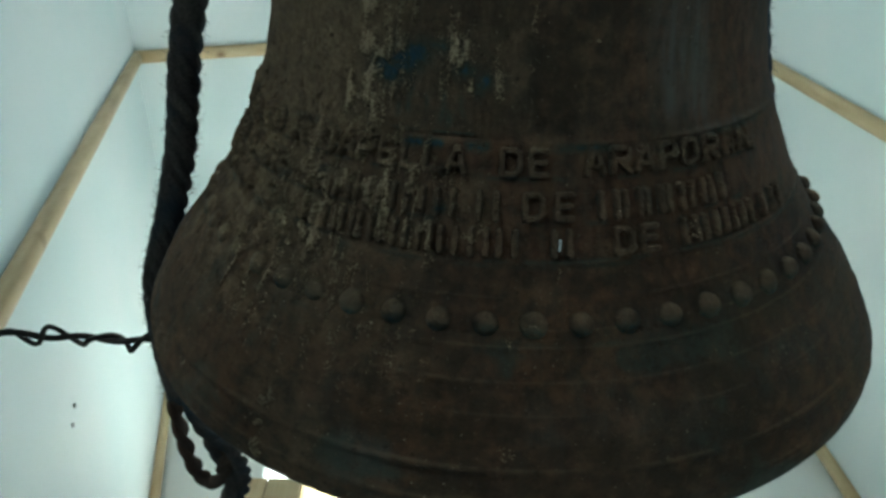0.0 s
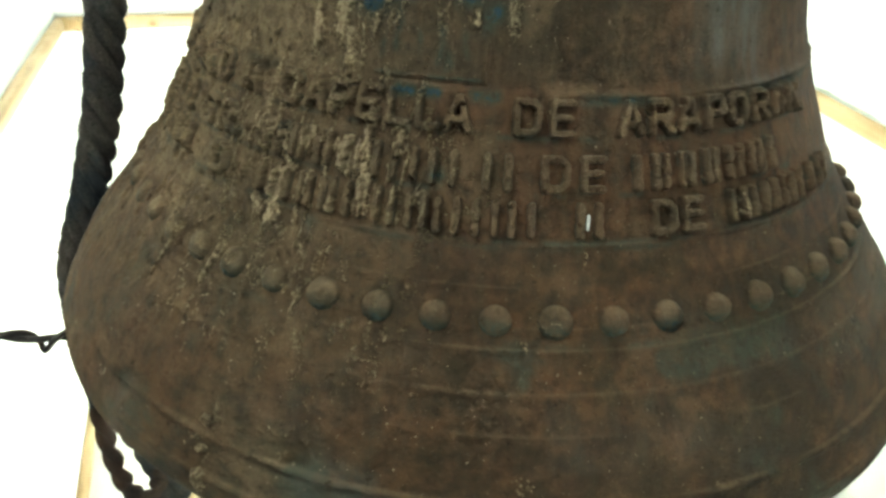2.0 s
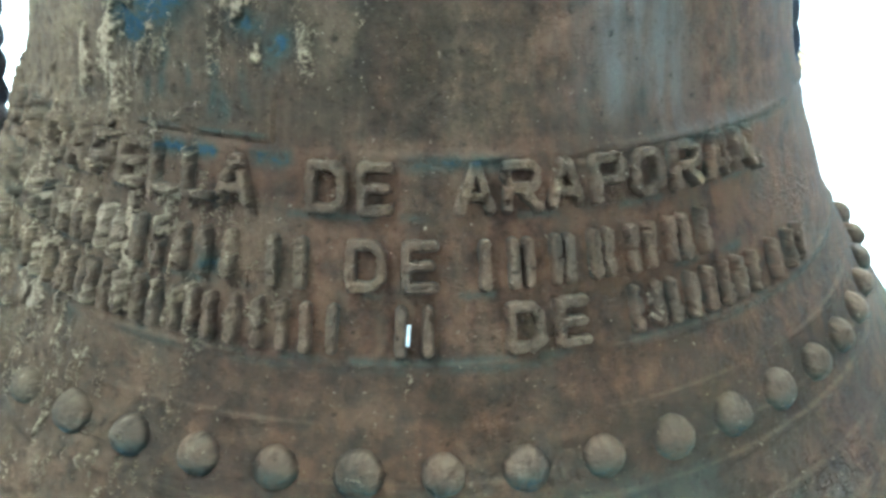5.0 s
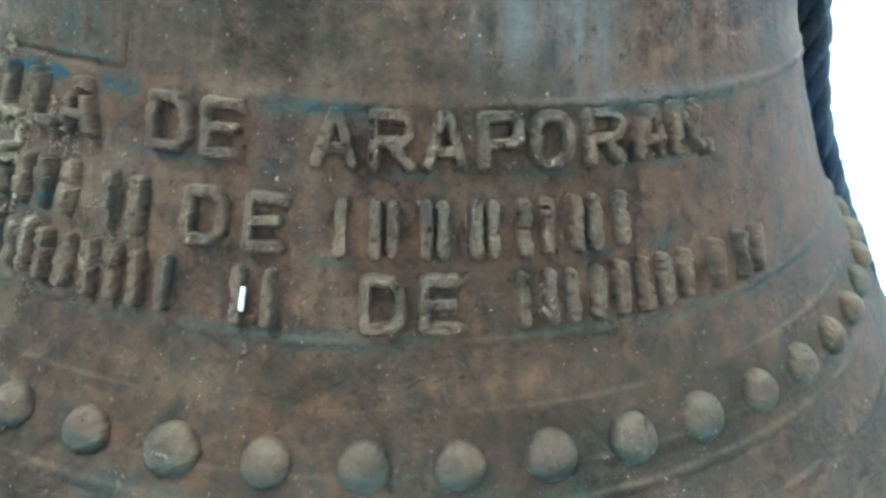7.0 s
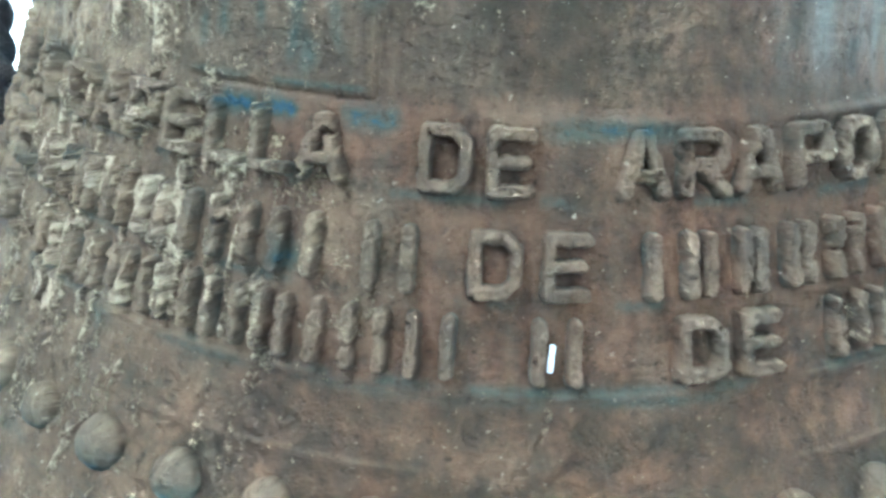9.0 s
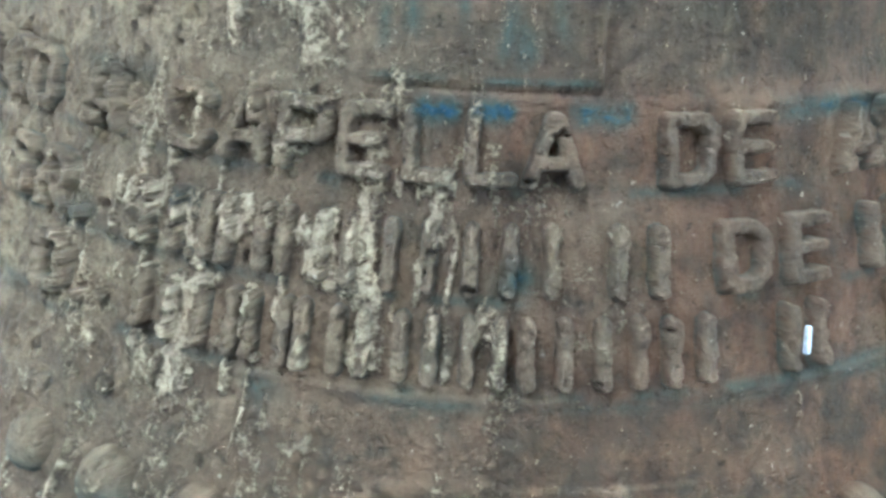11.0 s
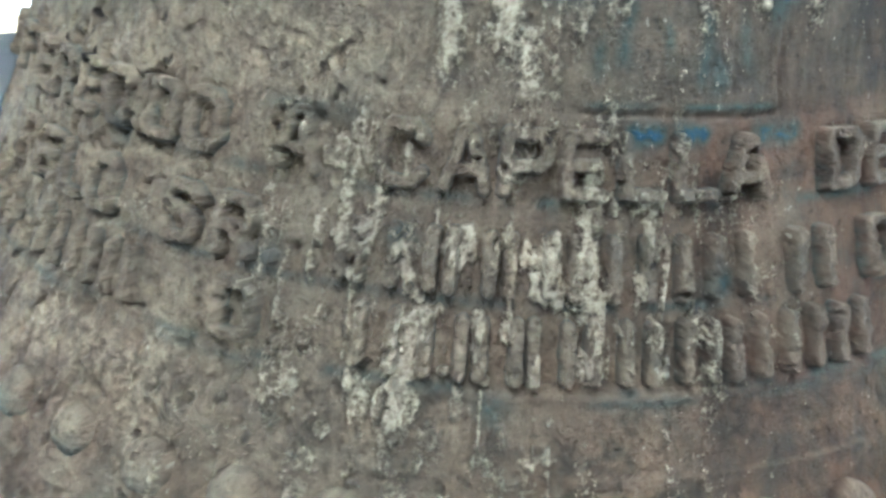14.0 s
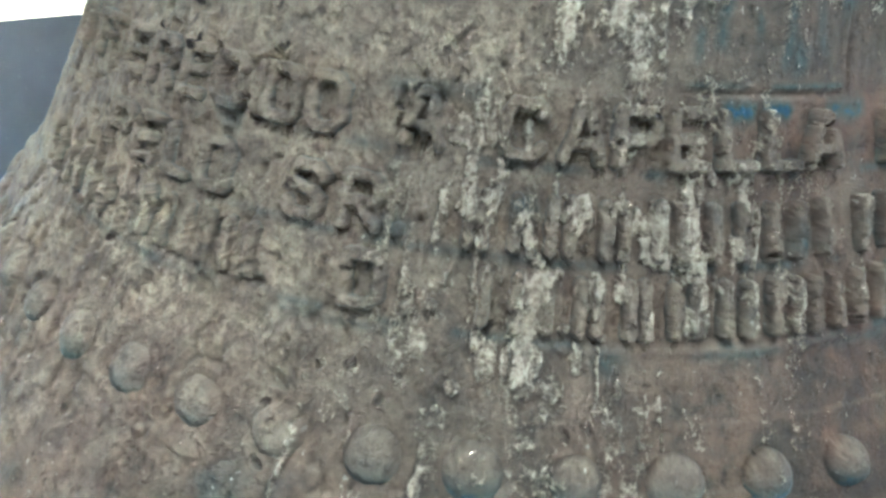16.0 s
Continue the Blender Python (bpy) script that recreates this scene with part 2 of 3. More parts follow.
def wood(name, dark, light, direction):
    """Pine with long grain and some knots."""
    m, n, l, bsdf = material(name)
    tc = n.new("ShaderNodeTexCoord").outputs["Object"]
    mp = n.new("ShaderNodeMapping")
    mp.inputs["Scale"].default_value = direction
    l.new(tc, mp.inputs[0])
    g = noise_node(n, l, mp.outputs[0], 30, 6, 0.6)
    blot = noise_node(n, l, tc, 5, 3, 0.5)
    base = ramp(n, l, g, [(0.3, dark), (0.7, light)])
    base = mix(n, l, ramp(n, l, blot, [(0.45, grey(0)), (0.7, grey(0.4))]), base, tuple(v * 0.75 for v in dark))
    k = n.new("ShaderNodeTexVoronoi")
    k.inputs["Scale"].default_value = 5.5
    l.new(tc, k.inputs["Vector"])
    base = mix(n, l, ramp(n, l, k.outputs["Distance"], [(0.05, grey(0.8)), (0.13, grey(0))]), base, (0.20, 0.11, 0.05))
    l.new(base, bsdf.inputs["Base Color"])
    bsdf.inputs["Roughness"].default_value = 0.48
    bump(n, l, bsdf, g, 0.2, 0.001)
    return m


def fibre(name, dark, light, tint):
    m, n, l, bsdf = material(name)
    tc = n.new("ShaderNodeTexCoord").outputs["Object"]
    f = noise_node(n, l, tc, 420, 5, 0.75)
    big = noise_node(n, l, tc, 16, 4, 0.6)
    base = ramp(n, l, f, [(0.3, dark), (0.7, light)])
    base = mix(n, l, ramp(n, l, big, [(0.45, grey(0)), (0.62, grey(0.75))]), base, tint)
    l.new(base, bsdf.inputs["Base Color"])
    bsdf.inputs["Roughness"].default_value = 0.9
    bump(n, l, bsdf, f, 1.0, 0.005)
    return m


def plain(name, colour, roughness, metal=0.0, scale=80):
    m, n, l, bsdf = material(name)
    tc = n.new("ShaderNodeTexCoord").outputs["Object"]
    g = noise_node(n, l, tc, scale, 5, 0.6)
    l.new(mix(n, l, ramp(n, l, g, [(0.35, grey(0)), (0.7, grey(1))]), tuple(v * 0.6 for v in colour), colour), bsdf.inputs["Base Color"])
    bsdf.inputs["Roughness"].default_value, bsdf.inputs["Metallic"].default_value = roughness, metal
    bump(n, l, bsdf, g, 0.3, 0.0008)
    return m


BRONZE = bronze()
PAINT = plaster("pale_wall_paint", (0.70, 0.78, 0.77), (0.78, 0.80, 0.79))
# Recess plaster is coloured dark to stand in for the shade inside.
RECESS_SHADE = plaster("shade_dark_recess_plaster", (0.092, 0.086, 0.084), (0.142, 0.132, 0.126))
CEILING = plaster("ceiling_paint", (0.74, 0.75, 0.74), (0.80, 0.80, 0.79))
FLOOR = plaster("pale_floor_cement", (0.70, 0.70, 0.67), (0.78, 0.78, 0.75))
PINE_Y = wood("pine_along", (0.46, 0.33, 0.17), (0.62, 0.49, 0.29), (1, 0.06, 1))
PINE_X = wood("pine_across", (0.46, 0.33, 0.17), (0.62, 0.49, 0.29), (0.06, 1, 1))
BEAM = wood("dark_beam_wood", (0.10, 0.065, 0.04), (0.20, 0.13, 0.08), (0.06, 1, 1))
ROPE = fibre("old_hemp_rope", (0.014, 0.013, 0.013), (0.150, 0.124, 0.108), (0.016, 0.036, 0.060))
ROPE_BLUE = fibre("blue_black_rope", (0.012, 0.014, 0.020), (0.060, 0.068, 0.082), (0.012, 0.030, 0.075))
ROPE_RUST = fibre("rusty_brown_rope", (0.030, 0.020, 0.015), (0.130, 0.080, 0.055), (0.090, 0.038, 0.018))
WIRE = plain("dark_iron_wire", (0.060, 0.050, 0.045), 0.55, 0.7, 300)
GALV = plain("dull_zinc", (0.78, 0.79, 0.78), 0.6, 0.0, 300)
CHIP = plain("white_chip_paint", (0.80, 0.80, 0.80), 0.6, 0, 500)

# ---------------------------------------------------------------- the tower room
BACK_LEFT, BACK_RIGHT, REAR_RIGHT, REAR_LEFT, BEND = (-1.14, 1.82), (1.085, 2.62), (1.085, -2.0), (-1.0, -2.0), (-0.60, -0.28)
TOP, RAIL = 3.0, 0.966


def wall(name, p, q, openings=(), thick=0.14):
    """A wall from p to q whose inner face lies on the line, the room to the right of it; openings: from, to, sill, head."""
    p, q = Vector((*p, 0)), Vector((*q, 0))
    length = (q - p).length
    u = (q - p) / length
    m = Matrix.Translation(p) @ Matrix((u, Vector((-u.y, u.x, 0)), Vector((0, 0, 1)))).transposed().to_4x4()
    bm = bmesh.new()
    at = 0.0
    for a, b, sill, head in openings:
        box(bm, at, a, 0, thick, 0, TOP, m)
        if sill > 0:
            box(bm, a, b, 0, thick, 0, sill, m)
        box(bm, a, b, 0, thick, head, TOP, m)
        at = b
    box(bm, at, length, 0, thick, 0, TOP, m)
    bmesh.ops.recalc_face_normals(bm, faces=bm.faces)
    return tagged(part(name, bm, PAINT), "pale blue-white painted plaster wall of the bell tower", "wall", kind="structure")


# The high openings are unseen, added for the sun patch and the lamps.
wall("wall_west", BEND, BACK_LEFT, [(1.25, 2.05, 1.8, 2.6)])
wall("wall_north", BACK_LEFT, BACK_RIGHT, [(0.70, 1.85, 0.0, 0.942)])
wall("wall_east", BACK_RIGHT, REAR_RIGHT, [(1.10, 2.17, 1.3, 2.9)])
wall("wall_south", REAR_RIGHT, REAR_LEFT, [(0.10, 0.82, 2.2, 2.9)])
wall("wall_west_rear", REAR_LEFT, BEND, [(1.02, 1.70, 2.2, 2.92)])

bm = bmesh.new()
box(bm, -6, 6, -6, 6, -0.12, 0)
tagged(part("floor", bm, FLOOR), "pale smooth cement floor of the bell tower", "floor", kind="structure")
bm = bmesh.new()
box(bm, -1.5, 1.5, -2.3, 2.6, TOP, TOP + 0.1)
tagged(part("ceiling", bm, CEILING), "white painted plaster ceiling", "ceiling", kind="structure")

# the low recess behind the north wall, its shade put into a dark colour
u = (Vector((*BACK_RIGHT, 0)) - Vector((*BACK_LEFT, 0))).normalized()
m = Matrix.Translation((*BACK_LEFT, 0)) @ Matrix((u, Vector((-u.y, u.x, 0)), Vector((0, 0, 1)))).transposed().to_4x4()
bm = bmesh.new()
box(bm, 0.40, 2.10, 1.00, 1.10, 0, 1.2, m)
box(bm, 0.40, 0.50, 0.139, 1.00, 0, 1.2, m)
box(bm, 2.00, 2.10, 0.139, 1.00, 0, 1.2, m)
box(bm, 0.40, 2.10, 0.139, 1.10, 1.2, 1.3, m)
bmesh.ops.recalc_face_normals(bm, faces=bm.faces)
tagged(part("wall_recess", bm, RECESS_SHADE), "plaster walls of the low recess, coloured dark for its shade", "wall", kind="structure")


def rail(name, p, q, z, mat, inset=0.0, size=0.044):
    """A rounded wooden moulding along a wall."""
    p, q = Vector((*p, z)), Vector((*q, z))
    u = (q - p).normalized()
    side = Vector((u.y, -u.x, 0))
    shape = [(0, -0.5), (0.25, -0.5), (0.42, -0.36), (0.5, -0.12), (0.5, 0.14), (0.42, 0.36), (0.25, 0.5), (0, 0.5)]
    bm = bmesh.new()
    rows = []
    for k in range(25):
        c = p + (q - p) * (k / 24)
        wob = 0.0012 * noise.noise(c * 4)
        rows.append([bm.verts.new(c + side * (a * size + 0.002 + (wob if a else 0)) + Vector((0, 0, b * size + wob))) for a, b in shape])
    for r, s in zip(rows, rows[1:]):
        for i in range(len(shape) - 1):
            bm.faces.new((r[i], r[i + 1], s[i + 1], s[i]))
    bm.faces.new(rows[0])
    bm.faces.new(rows[-1])
    bmesh.ops.recalc_face_normals(bm, faces=bm.faces)
    return tagged(part(name, bm, mat, None, "", True), "varnished yellow pine moulding fixed along the wall", "moulding", kind="structure")


for z, nm in ((RAIL, "dado_rail"), (0.024, "baseboard")):
    rail(nm, BEND, BACK_LEFT, z, PINE_Y)
    if z > 0.5:
        rail(nm, BACK_LEFT, BACK_RIGHT, z, PINE_X)
    rail(nm, BACK_RIGHT, REAR_RIGHT, z - 0.006 if z > 0.5 else z, PINE_Y)

# ---------------------------------------------------------------- the bell
LIP = 1.15
PROFILE_H = (-0.004, 0.0, 0.006, 0.018, 0.033, 0.0638, 0.0945, 0.1253, 0.1509, 0.1765, 0.2021, 0.238, 0.279, 0.36, 0.44, 0.50, 0.535, 0.553, 0.560)
PROFILE_R = (0.352, 0.3575, 0.3600, 0.3590, 0.3515, 0.3345, 0.3081, 0.2839, 0.2657, 0.2538, 0.2415, 0.2274, 0.2177, 0.2075, 0.2020, 0.1960, 0.180, 0.150, 0.06)
FINE_H = np.linspace(-0.004, 0.56, 1129)
FINE_R = np.interp(FINE_H, PROFILE_H, PROFILE_R)
KERNEL = np.hanning(41)
KERNEL /= KERNEL.sum()
SMOOTH_R = np.convolve(np.pad(FINE_R, 20, mode="edge"), KERNEL, "valid")
FINE_R = np.where((FINE_H > 0.02) & (FINE_H < 0.52), SMOOTH_R, FINE_R)


def radius(h):
    return np.interp(h, FINE_H, FINE_R)


def spot(th, h, t0, h0, st, sh):
    return np.exp(-((th - t0) / st) ** 2 - ((h - h0) / sh) ** 2)


def stains(th, h):
    """Dust, cream, blue, rust and pale (with a painted sheen) at angles (degrees) and heights over the lip (metres)."""
    th, h = np.asarray(th, float), np.asarray(h, float)
    arc = np.radians(th) * 0.25
    n1, n2 = rough(arc * 60, h * 60, 3.1), rough(arc * 22, h * 22, 9.7)
    runs = rough(arc * 160, h * 14, 21.0, 3)
    thin = rough(arc * 330, h * 26, 33.0, 3)
    dust = smooth(-20, -52, th + 22 * (n2 - 0.5)) * (0.16 + 0.84 * smooth(0.095, 0.200, h)) + 0.35 * smooth(0.50, 0.7, n2) * smooth(30, -10, th)
    dust = np.clip(dust + 0.30 * smooth(-10, -26, th) * smooth(0.06, 0.1, h), 0, 1)
    cream = np.zeros_like(th)
    patchy = 0.25 + 1.0 * smooth(0.38, 0.60, rough(arc * 110, h * 75, 13.0))
    # long droppings down the side
    for t0, top, low, wide, s in ((-24.3, 0.232, 0.168, 1.0, 1.0), (-24.8, 0.36, 0.235, 1.7, 0.75), (-29.5, 0.36, 0.222, 1.5, 0.65), (-36.3, 0.190, 0.134, 1.0, 1.0), (-39.6, 0.20, 0.140, 0.5, 0.6),
                                  (-28.2, 0.165, 0.120, 0.6, 0.55), (-15.6, 0.300, 0.270, 2.2, 1.0), (-13.9, 0.279, 0.262, 1.3, 1.0), (-11.9, 0.268, 0.251, 1.0, 0.95), (-28.9, 0.30, 0.256, 1.2, 0.9), (-31.0, 0.32, 0.236, 1.3, 0.85), (-8.5, 0.172, 0.150, 0.6, 0.65), (-11.6, 0.272, 0.256, 1.3, 0.95), (-6.6, 0.285, 0.248, 1.2, 0.6), (-32.6, 0.33, 0.240, 1.6, 0.85), (-40.7, 0.224, 0.202, 0.7, 0.85), (-35.3, 0.262, 0.230, 0.8, 0.8), (-30.5, 0.30, 0.252, 1.8, 0.8),
                                  (-33.6, 0.066, 0.006, 1.1, 0.75), (-19.9, 0.120, 0.106, 0.9, 0.6), (-1.2, 0.40, 0.25, 0.7, 0.4), (25.5, 0.168, 0.142, 0.7, 0.45), (-43.0, 0.162, 0.152, 1.0, 0.7),
                                  (-38.9, 0.212, 0.176, 0.35, 0.8), (-41.4, 0.200, 0.170, 0.30, 0.75), (-31.0, 0.168, 0.130, 0.30, 0.85), (-29.9, 0.205, 0.185, 0.40, 0.8), (-26.5, 0.150, 0.118, 0.30, 0.75),
                                  (-22.0, 0.215, 0.196, 0.35, 0.8), (-19.0, 0.196, 0.160, 0.28, 0.7), (-23.2, 0.168, 0.150, 0.45, 0.8), (-9.6, 0.170, 0.152, 0.45, 0.8), (-34.9, 0.140, 0.108, 0.40, 0.8), (-16.0, 0.135, 0.112, 0.30, 0.6),
                                  (-46.0, 0.140, 0.095, 0.40, 0.75), (-42.0, 0.128, 0.080, 0.45, 0.75), (-50.5, 0.125, 0.085, 0.35, 0.65), (-28.5, 0.122, 0.098, 0.35, 0.7), (3.4, 0.152, 0.128, 0.30, 0.55), (-4.4, 0.220, 0.203, 0.40, 0.5)):
        wide = wide * (0.6 if low < 0.132 else 1.0)
        m = (np.abs(th - t0) < 4 + 3 * wide) & (h > low - 0.008) & (h < top + 0.017)
        if not m.any():
            continue
        tm, hm = th[m], h[m]
        bend = 1.8 * (rough(hm * 60, t0, 5.0, 2) - 0.5)
        across = np.exp(-((tm - t0 - bend) / (wide * (0.5 + 1.0 * rough(hm * 110, t0, 8.0, 2)))) ** 2)
        across = np.maximum(across, 0.8 * np.exp(-((tm - t0 - bend - 1.3 * wide) / (0.35 * wide)) ** 2) * (rough(hm * 50, t0, 19.0, 2) > 0.5))
        cream[m] = np.maximum(cream[m], s * across * smooth(low - 0.006, low + 0.010, hm) * smooth(top + 0.015, top - 0.015, hm) * patchy[m])
    zone = smooth(-58, -40, th) * smooth(-6, -22, th) * (0.55 * smooth(0.05, 0.10, h) + 0.45 * smooth(0.13, 0.16, h)) * smooth(0.26, 0.19, h)
    cream = np.maximum(cream, zone * smooth(0.49, 0.64, rough(arc * 240, h * 95, 35.0, 4)) * 0.88)
    cream = np.maximum(cream, smooth(-50, -30, th) * smooth(-8, -16, th) * smooth(0.225, 0.26, h) * smooth(0.56, 0.74, runs) * 0.6)
    cream = np.maximum(cream, smooth(0.70, 0.80, n1) * smooth(20, -10, th) * 0.45)
    blue = np.zeros_like(th)
    for t0, h0, st, sh, k in ((-28.6, 0.2665, 1.6, 0.0045, 0.9), (-26.4, 0.2615, 1.8, 0.005, 0.95), (-24.0, 0.2700, 2.3, 0.006, 1.0), (-21.8, 0.2760, 2.0, 0.005, 1.0), (-18.4, 0.2810, 2.6, 0.004, 0.8),
                              (-13.2, 0.2670, 1.5, 0.0035, 1.0), (-9.6, 0.2618, 1.4, 0.004, 1.0), (-10.4, 0.2560, 0.8, 0.004, 0.6)):
        blue = np.maximum(blue, k * spot(th + 2.2 * (n1 - 0.5), h + 0.006 * (rough(arc * 90, h * 90, 4.4, 3) - 0.5), t0, h0, 1.35 * st, 1.3 * sh))
    blue = np.clip(blue * (0.35 + 1.3 * n1), 0, 1)
    # thin runs below the blue patches
    for t0, top, low, wide, k in ((-16.6, 0.254, 0.232, 0.55, 0.62), (-15.7, 0.242, 0.230, 0.8, 0.5), (-22.5, 0.262, 0.238, 0.6, 0.72), (-24.6, 0.244, 0.234, 0.5, 0.55), (-19.4, 0.250, 0.240, 0.4, 0.45), (-13.0, 0.252, 0.236, 0.5, 0.4)):
        blue = np.maximum(blue, k * np.exp(-((th - t0 - 1.6 * (rough(h * 90, t0, 15.0, 2) - 0.5)) / wide) ** 2) * smooth(low - 0.003, low + 0.005, h) * smooth(top + 0.004, top - 0.004, h) * (0.5 + 0.9 * n1))
    edge = np.exp(-((h - 0.2203 - 0.0012 * (n1 - 0.5)) / 0.0030) ** 2)
    te = th + 2.4 * (rough(arc * 140, h * 140, 63.0, 2) - 0.5)
    under = smooth(-23.0, -21.6, te) * smooth(-18.9, -20.2, te) + 0.9 * smooth(-19.2, -17.9, te) * smooth(-14.8, -16.3, te) + 0.8 * smooth(-12.9, -11.4, te) * smooth(-7.0, -9.0, te)
    under = under + 0.62 * smooth(1, 4, th) * smooth(15, 10, th) + 0.5 * smooth(28, 33, th) * smooth(58, 50, th) + 0.35 * smooth(-50, -47, th) * smooth(-39, -42, th)
    blue = np.maximum(blue, edge * under * smooth(0.22, 0.42, n1))
    blue = np.maximum(blue, 0.6 * np.exp(-((h - 0.2276) / 0.0010) ** 2) * smooth(-26, -24, th) * smooth(-10, -11, th) * smooth(0.35, 0.5, rough(arc * 60, h * 10, 29.0, 2)))
    blue = np.maximum(blue, 0.40 * np.exp(-((h - 0.1485) / 0.0016) ** 2) * smooth(0.40, 0.6, n2))
    blue = np.maximum(blue, 0.45 * np.exp(-((h - 0.106) / 0.0018) ** 2) * smooth(0.5, 0.65, n2))
    blue = np.maximum(blue, 0.38 * smooth(0.57, 0.70, rough(arc * 30, h * 30, 41.0)) * smooth(0.135, 0.09, h) * smooth(60, 20, th))
    for h0 in (0.2012, 0.1742, 0.1512):
        blue = np.maximum(blue, 0.42 * np.exp(-((h - h0 - 0.0012 * (n1 - 0.5)) / 0.0017) ** 2) * smooth(0.46, 0.60, rough(arc * 75, h * 40, 161.0, 3)) * smooth(-70, -50, th) * smooth(50, 40, th))
    for t0, h0 in ((-30.2, 0.147), (-37.0, 0.189), (-46.3, 0.179), (-62, 0.20), (-15, 0.18)):
        blue = np.maximum(blue, 0.55 * spot(th, h, t0, h0, 1.2, 0.004) * (0.4 + 1.2 * n1))
    cream = cream * (1 - 0.6 * smooth(0.5, 0.8, blue) * (h > 0.24))
    rust = smooth(0.235, 0.215, h) * smooth(0.42, 0.62, rough(arc * 18, h * 18, 51.0)) * (0.55 + 0.45 * smooth(0.15, 0.09, h)) * (0.3 + 0.7 * smooth(30, 0, th)) + 0.5 * smooth(0.10, 0.16, h) * smooth(0.235, 0.215, h) * smooth(-45, -25, th)
    # The first two terms paint a bluish vertical sheen into the waist's colour.
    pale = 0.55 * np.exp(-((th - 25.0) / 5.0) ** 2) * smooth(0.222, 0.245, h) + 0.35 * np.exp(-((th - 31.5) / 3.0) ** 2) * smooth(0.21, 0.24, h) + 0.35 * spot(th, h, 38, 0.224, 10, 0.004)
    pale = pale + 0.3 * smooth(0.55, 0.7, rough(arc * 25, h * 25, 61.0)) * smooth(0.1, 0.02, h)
    zone = smooth(0.222, 0.232, h) * smooth(-75, -50, th) * smooth(0.5, -1.5, th + 6 * (n2 - 0.5)) + 0.35 * smooth(-50, -38, th) * smooth(-10, -24, th) * smooth(0.08, 0.13, h)
    # Darker on a block of the waist, beside it, and below the lettering.
    darker = 0.85 * smooth(-3, 0, th + 5 * (n1 - 0.5)) * smooth(19, 12, th + 5 * (n2 - 0.5)) * smooth(0.224, 0.232, h + 0.01 * (n1 - 0.5)) + 0.42 * smooth(-29, -24, th) * smooth(1, -3, th) * smooth(0.224, 0.230, h) + (0.62 + 0.35 * smooth(0.45, 0.62, rough(arc * 26, h * 26, 131.0))) * smooth(0.162, 0.140, h) * smooth(-55, -25, th)
    return dict(darker=np.clip(darker, 0, 1), runs=np.clip(zone, 0, 1), dust=dust, cream=np.clip(cream, 0, 1), blue=np.clip(blue, 0, 1), rust=np.clip(rust, 0, 1), pale=np.clip(pale, 0, 1), arc=arc, height=h)


RIDGES = ((0.2225, 0.0020, 0.0017), (0.1495, 0.0014, 0.0011), (0.1300, 0.0013, 0.0008), (0.1130, 0.0014, 0.0008), (0.1040, 0.0014, 0.0010), (0.0860, 0.0014, 0.0011), (0.0700, 0.0013, 0.0008), (0.0405, 0.0019, 0.0022), (0.0205, 0.0019, 0.0019))


def relief(th, h, st):
    arc = np.radians(th) * 0.25
    d = 0.0012 * (rough(arc * 18, h * 18, 71.0) - 0.5) + 0.0007 * (rough(arc * 110, h * 110, 77.0) - 0.5)
    for at, wide, high in RIDGES:
        worn = 0.45 + 0.8 * smooth(0.3, 0.6, rough(arc * 30, h * 5, at * 900))
        worn = worn * (1 - 0.75 * smooth(-36, -60, th)) if at < 0.2 else worn
        worn = worn * (1 - 0.6 * smooth(-2, -8, th)) if at > 0.2 else worn
        d = d + high * worn * np.exp(-((h - at) / wide) ** 2)
    # the thin plate on the waist
    inside = smooth(-9.9, -10.2, th) * smooth(-27, -25.5, th) * smooth(0.2262, 0.2268, h) * smooth(0.262, 0.240, h)
    d = d + 0.0011 * inside - 0.0010 * np.exp(-((h - 0.2255) / 0.0009) ** 2) * smooth(-26, -25, th) * smooth(-9.5, -10, th)
    d = d - 0.0010 * np.exp(-((th + 9.8) / 0.22) ** 2) * smooth(0.2255, 0.2265, h) * smooth(0.250, 0.238, h)
    crust = st["dust"] * smooth(-25, -45, th) * (1 - 0.6 * smooth(0.226, 0.245, h))
    d = d + crust * (0.0011 * (rough(arc * 110, h * 80, 81.0) - 0.5) + 0.0021 * (rough(arc * 330, h * 240, 87.0, 3) - 0.5))
    d = d - crust * 0.0030 * smooth(0.60, 0.74, rough(arc * 170, h * 170, 91.0, 2))
    return d + 0.0019 * smooth(0.35, 0.8, st["cream"])


def on_bell(th, h, out):
    """Places at an angle and height on the bell, moved out along the surface's normal."""
    a = np.radians(th)
    slope = (radius(h + 0.004) - radius(h - 0.004)) / 0.008
    slope = np.clip(slope, -1.5, 1.5)
    k = 1 / np.sqrt(1 + slope ** 2)
    r = radius(h) + out * k
    return np.stack([r * np.sin(a), -r * np.cos(a), LIP + h - out * k * slope], axis=-1)


def give(me, st):
    for key, values in st.items():
        a = me.attributes.new(key, "FLOAT", "POINT")
        a.data.foreach_set("value", np.ascontiguousarray(values, dtype=np.float32).ravel())


bell = thing("bell", (0, 0, LIP), "large brown weathered bronze church bell with raised lettering and dusty crust", "bell")
bell.location = (0, 0, 0)

front = np.concatenate([np.linspace(-112, -92, 50)[:-1], np.linspace(-92, 60, 860)[:-1], np.linspace(60, 92, 90)])
back = np.linspace(92, 248, 60)[1:-1]
TH = np.concatenate([front, back])
HH = np.concatenate([np.linspace(-0.004, 0.09, 80)[:-1], np.linspace(0.09, 0.285, 245)[:-1], np.linspace(0.285, 0.56, 80)])
T2, H2 = np.meshgrid(TH, HH)
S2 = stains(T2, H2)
fade = smooth(0.0, 0.006, H2) * smooth(0.55, 0.52, H2)
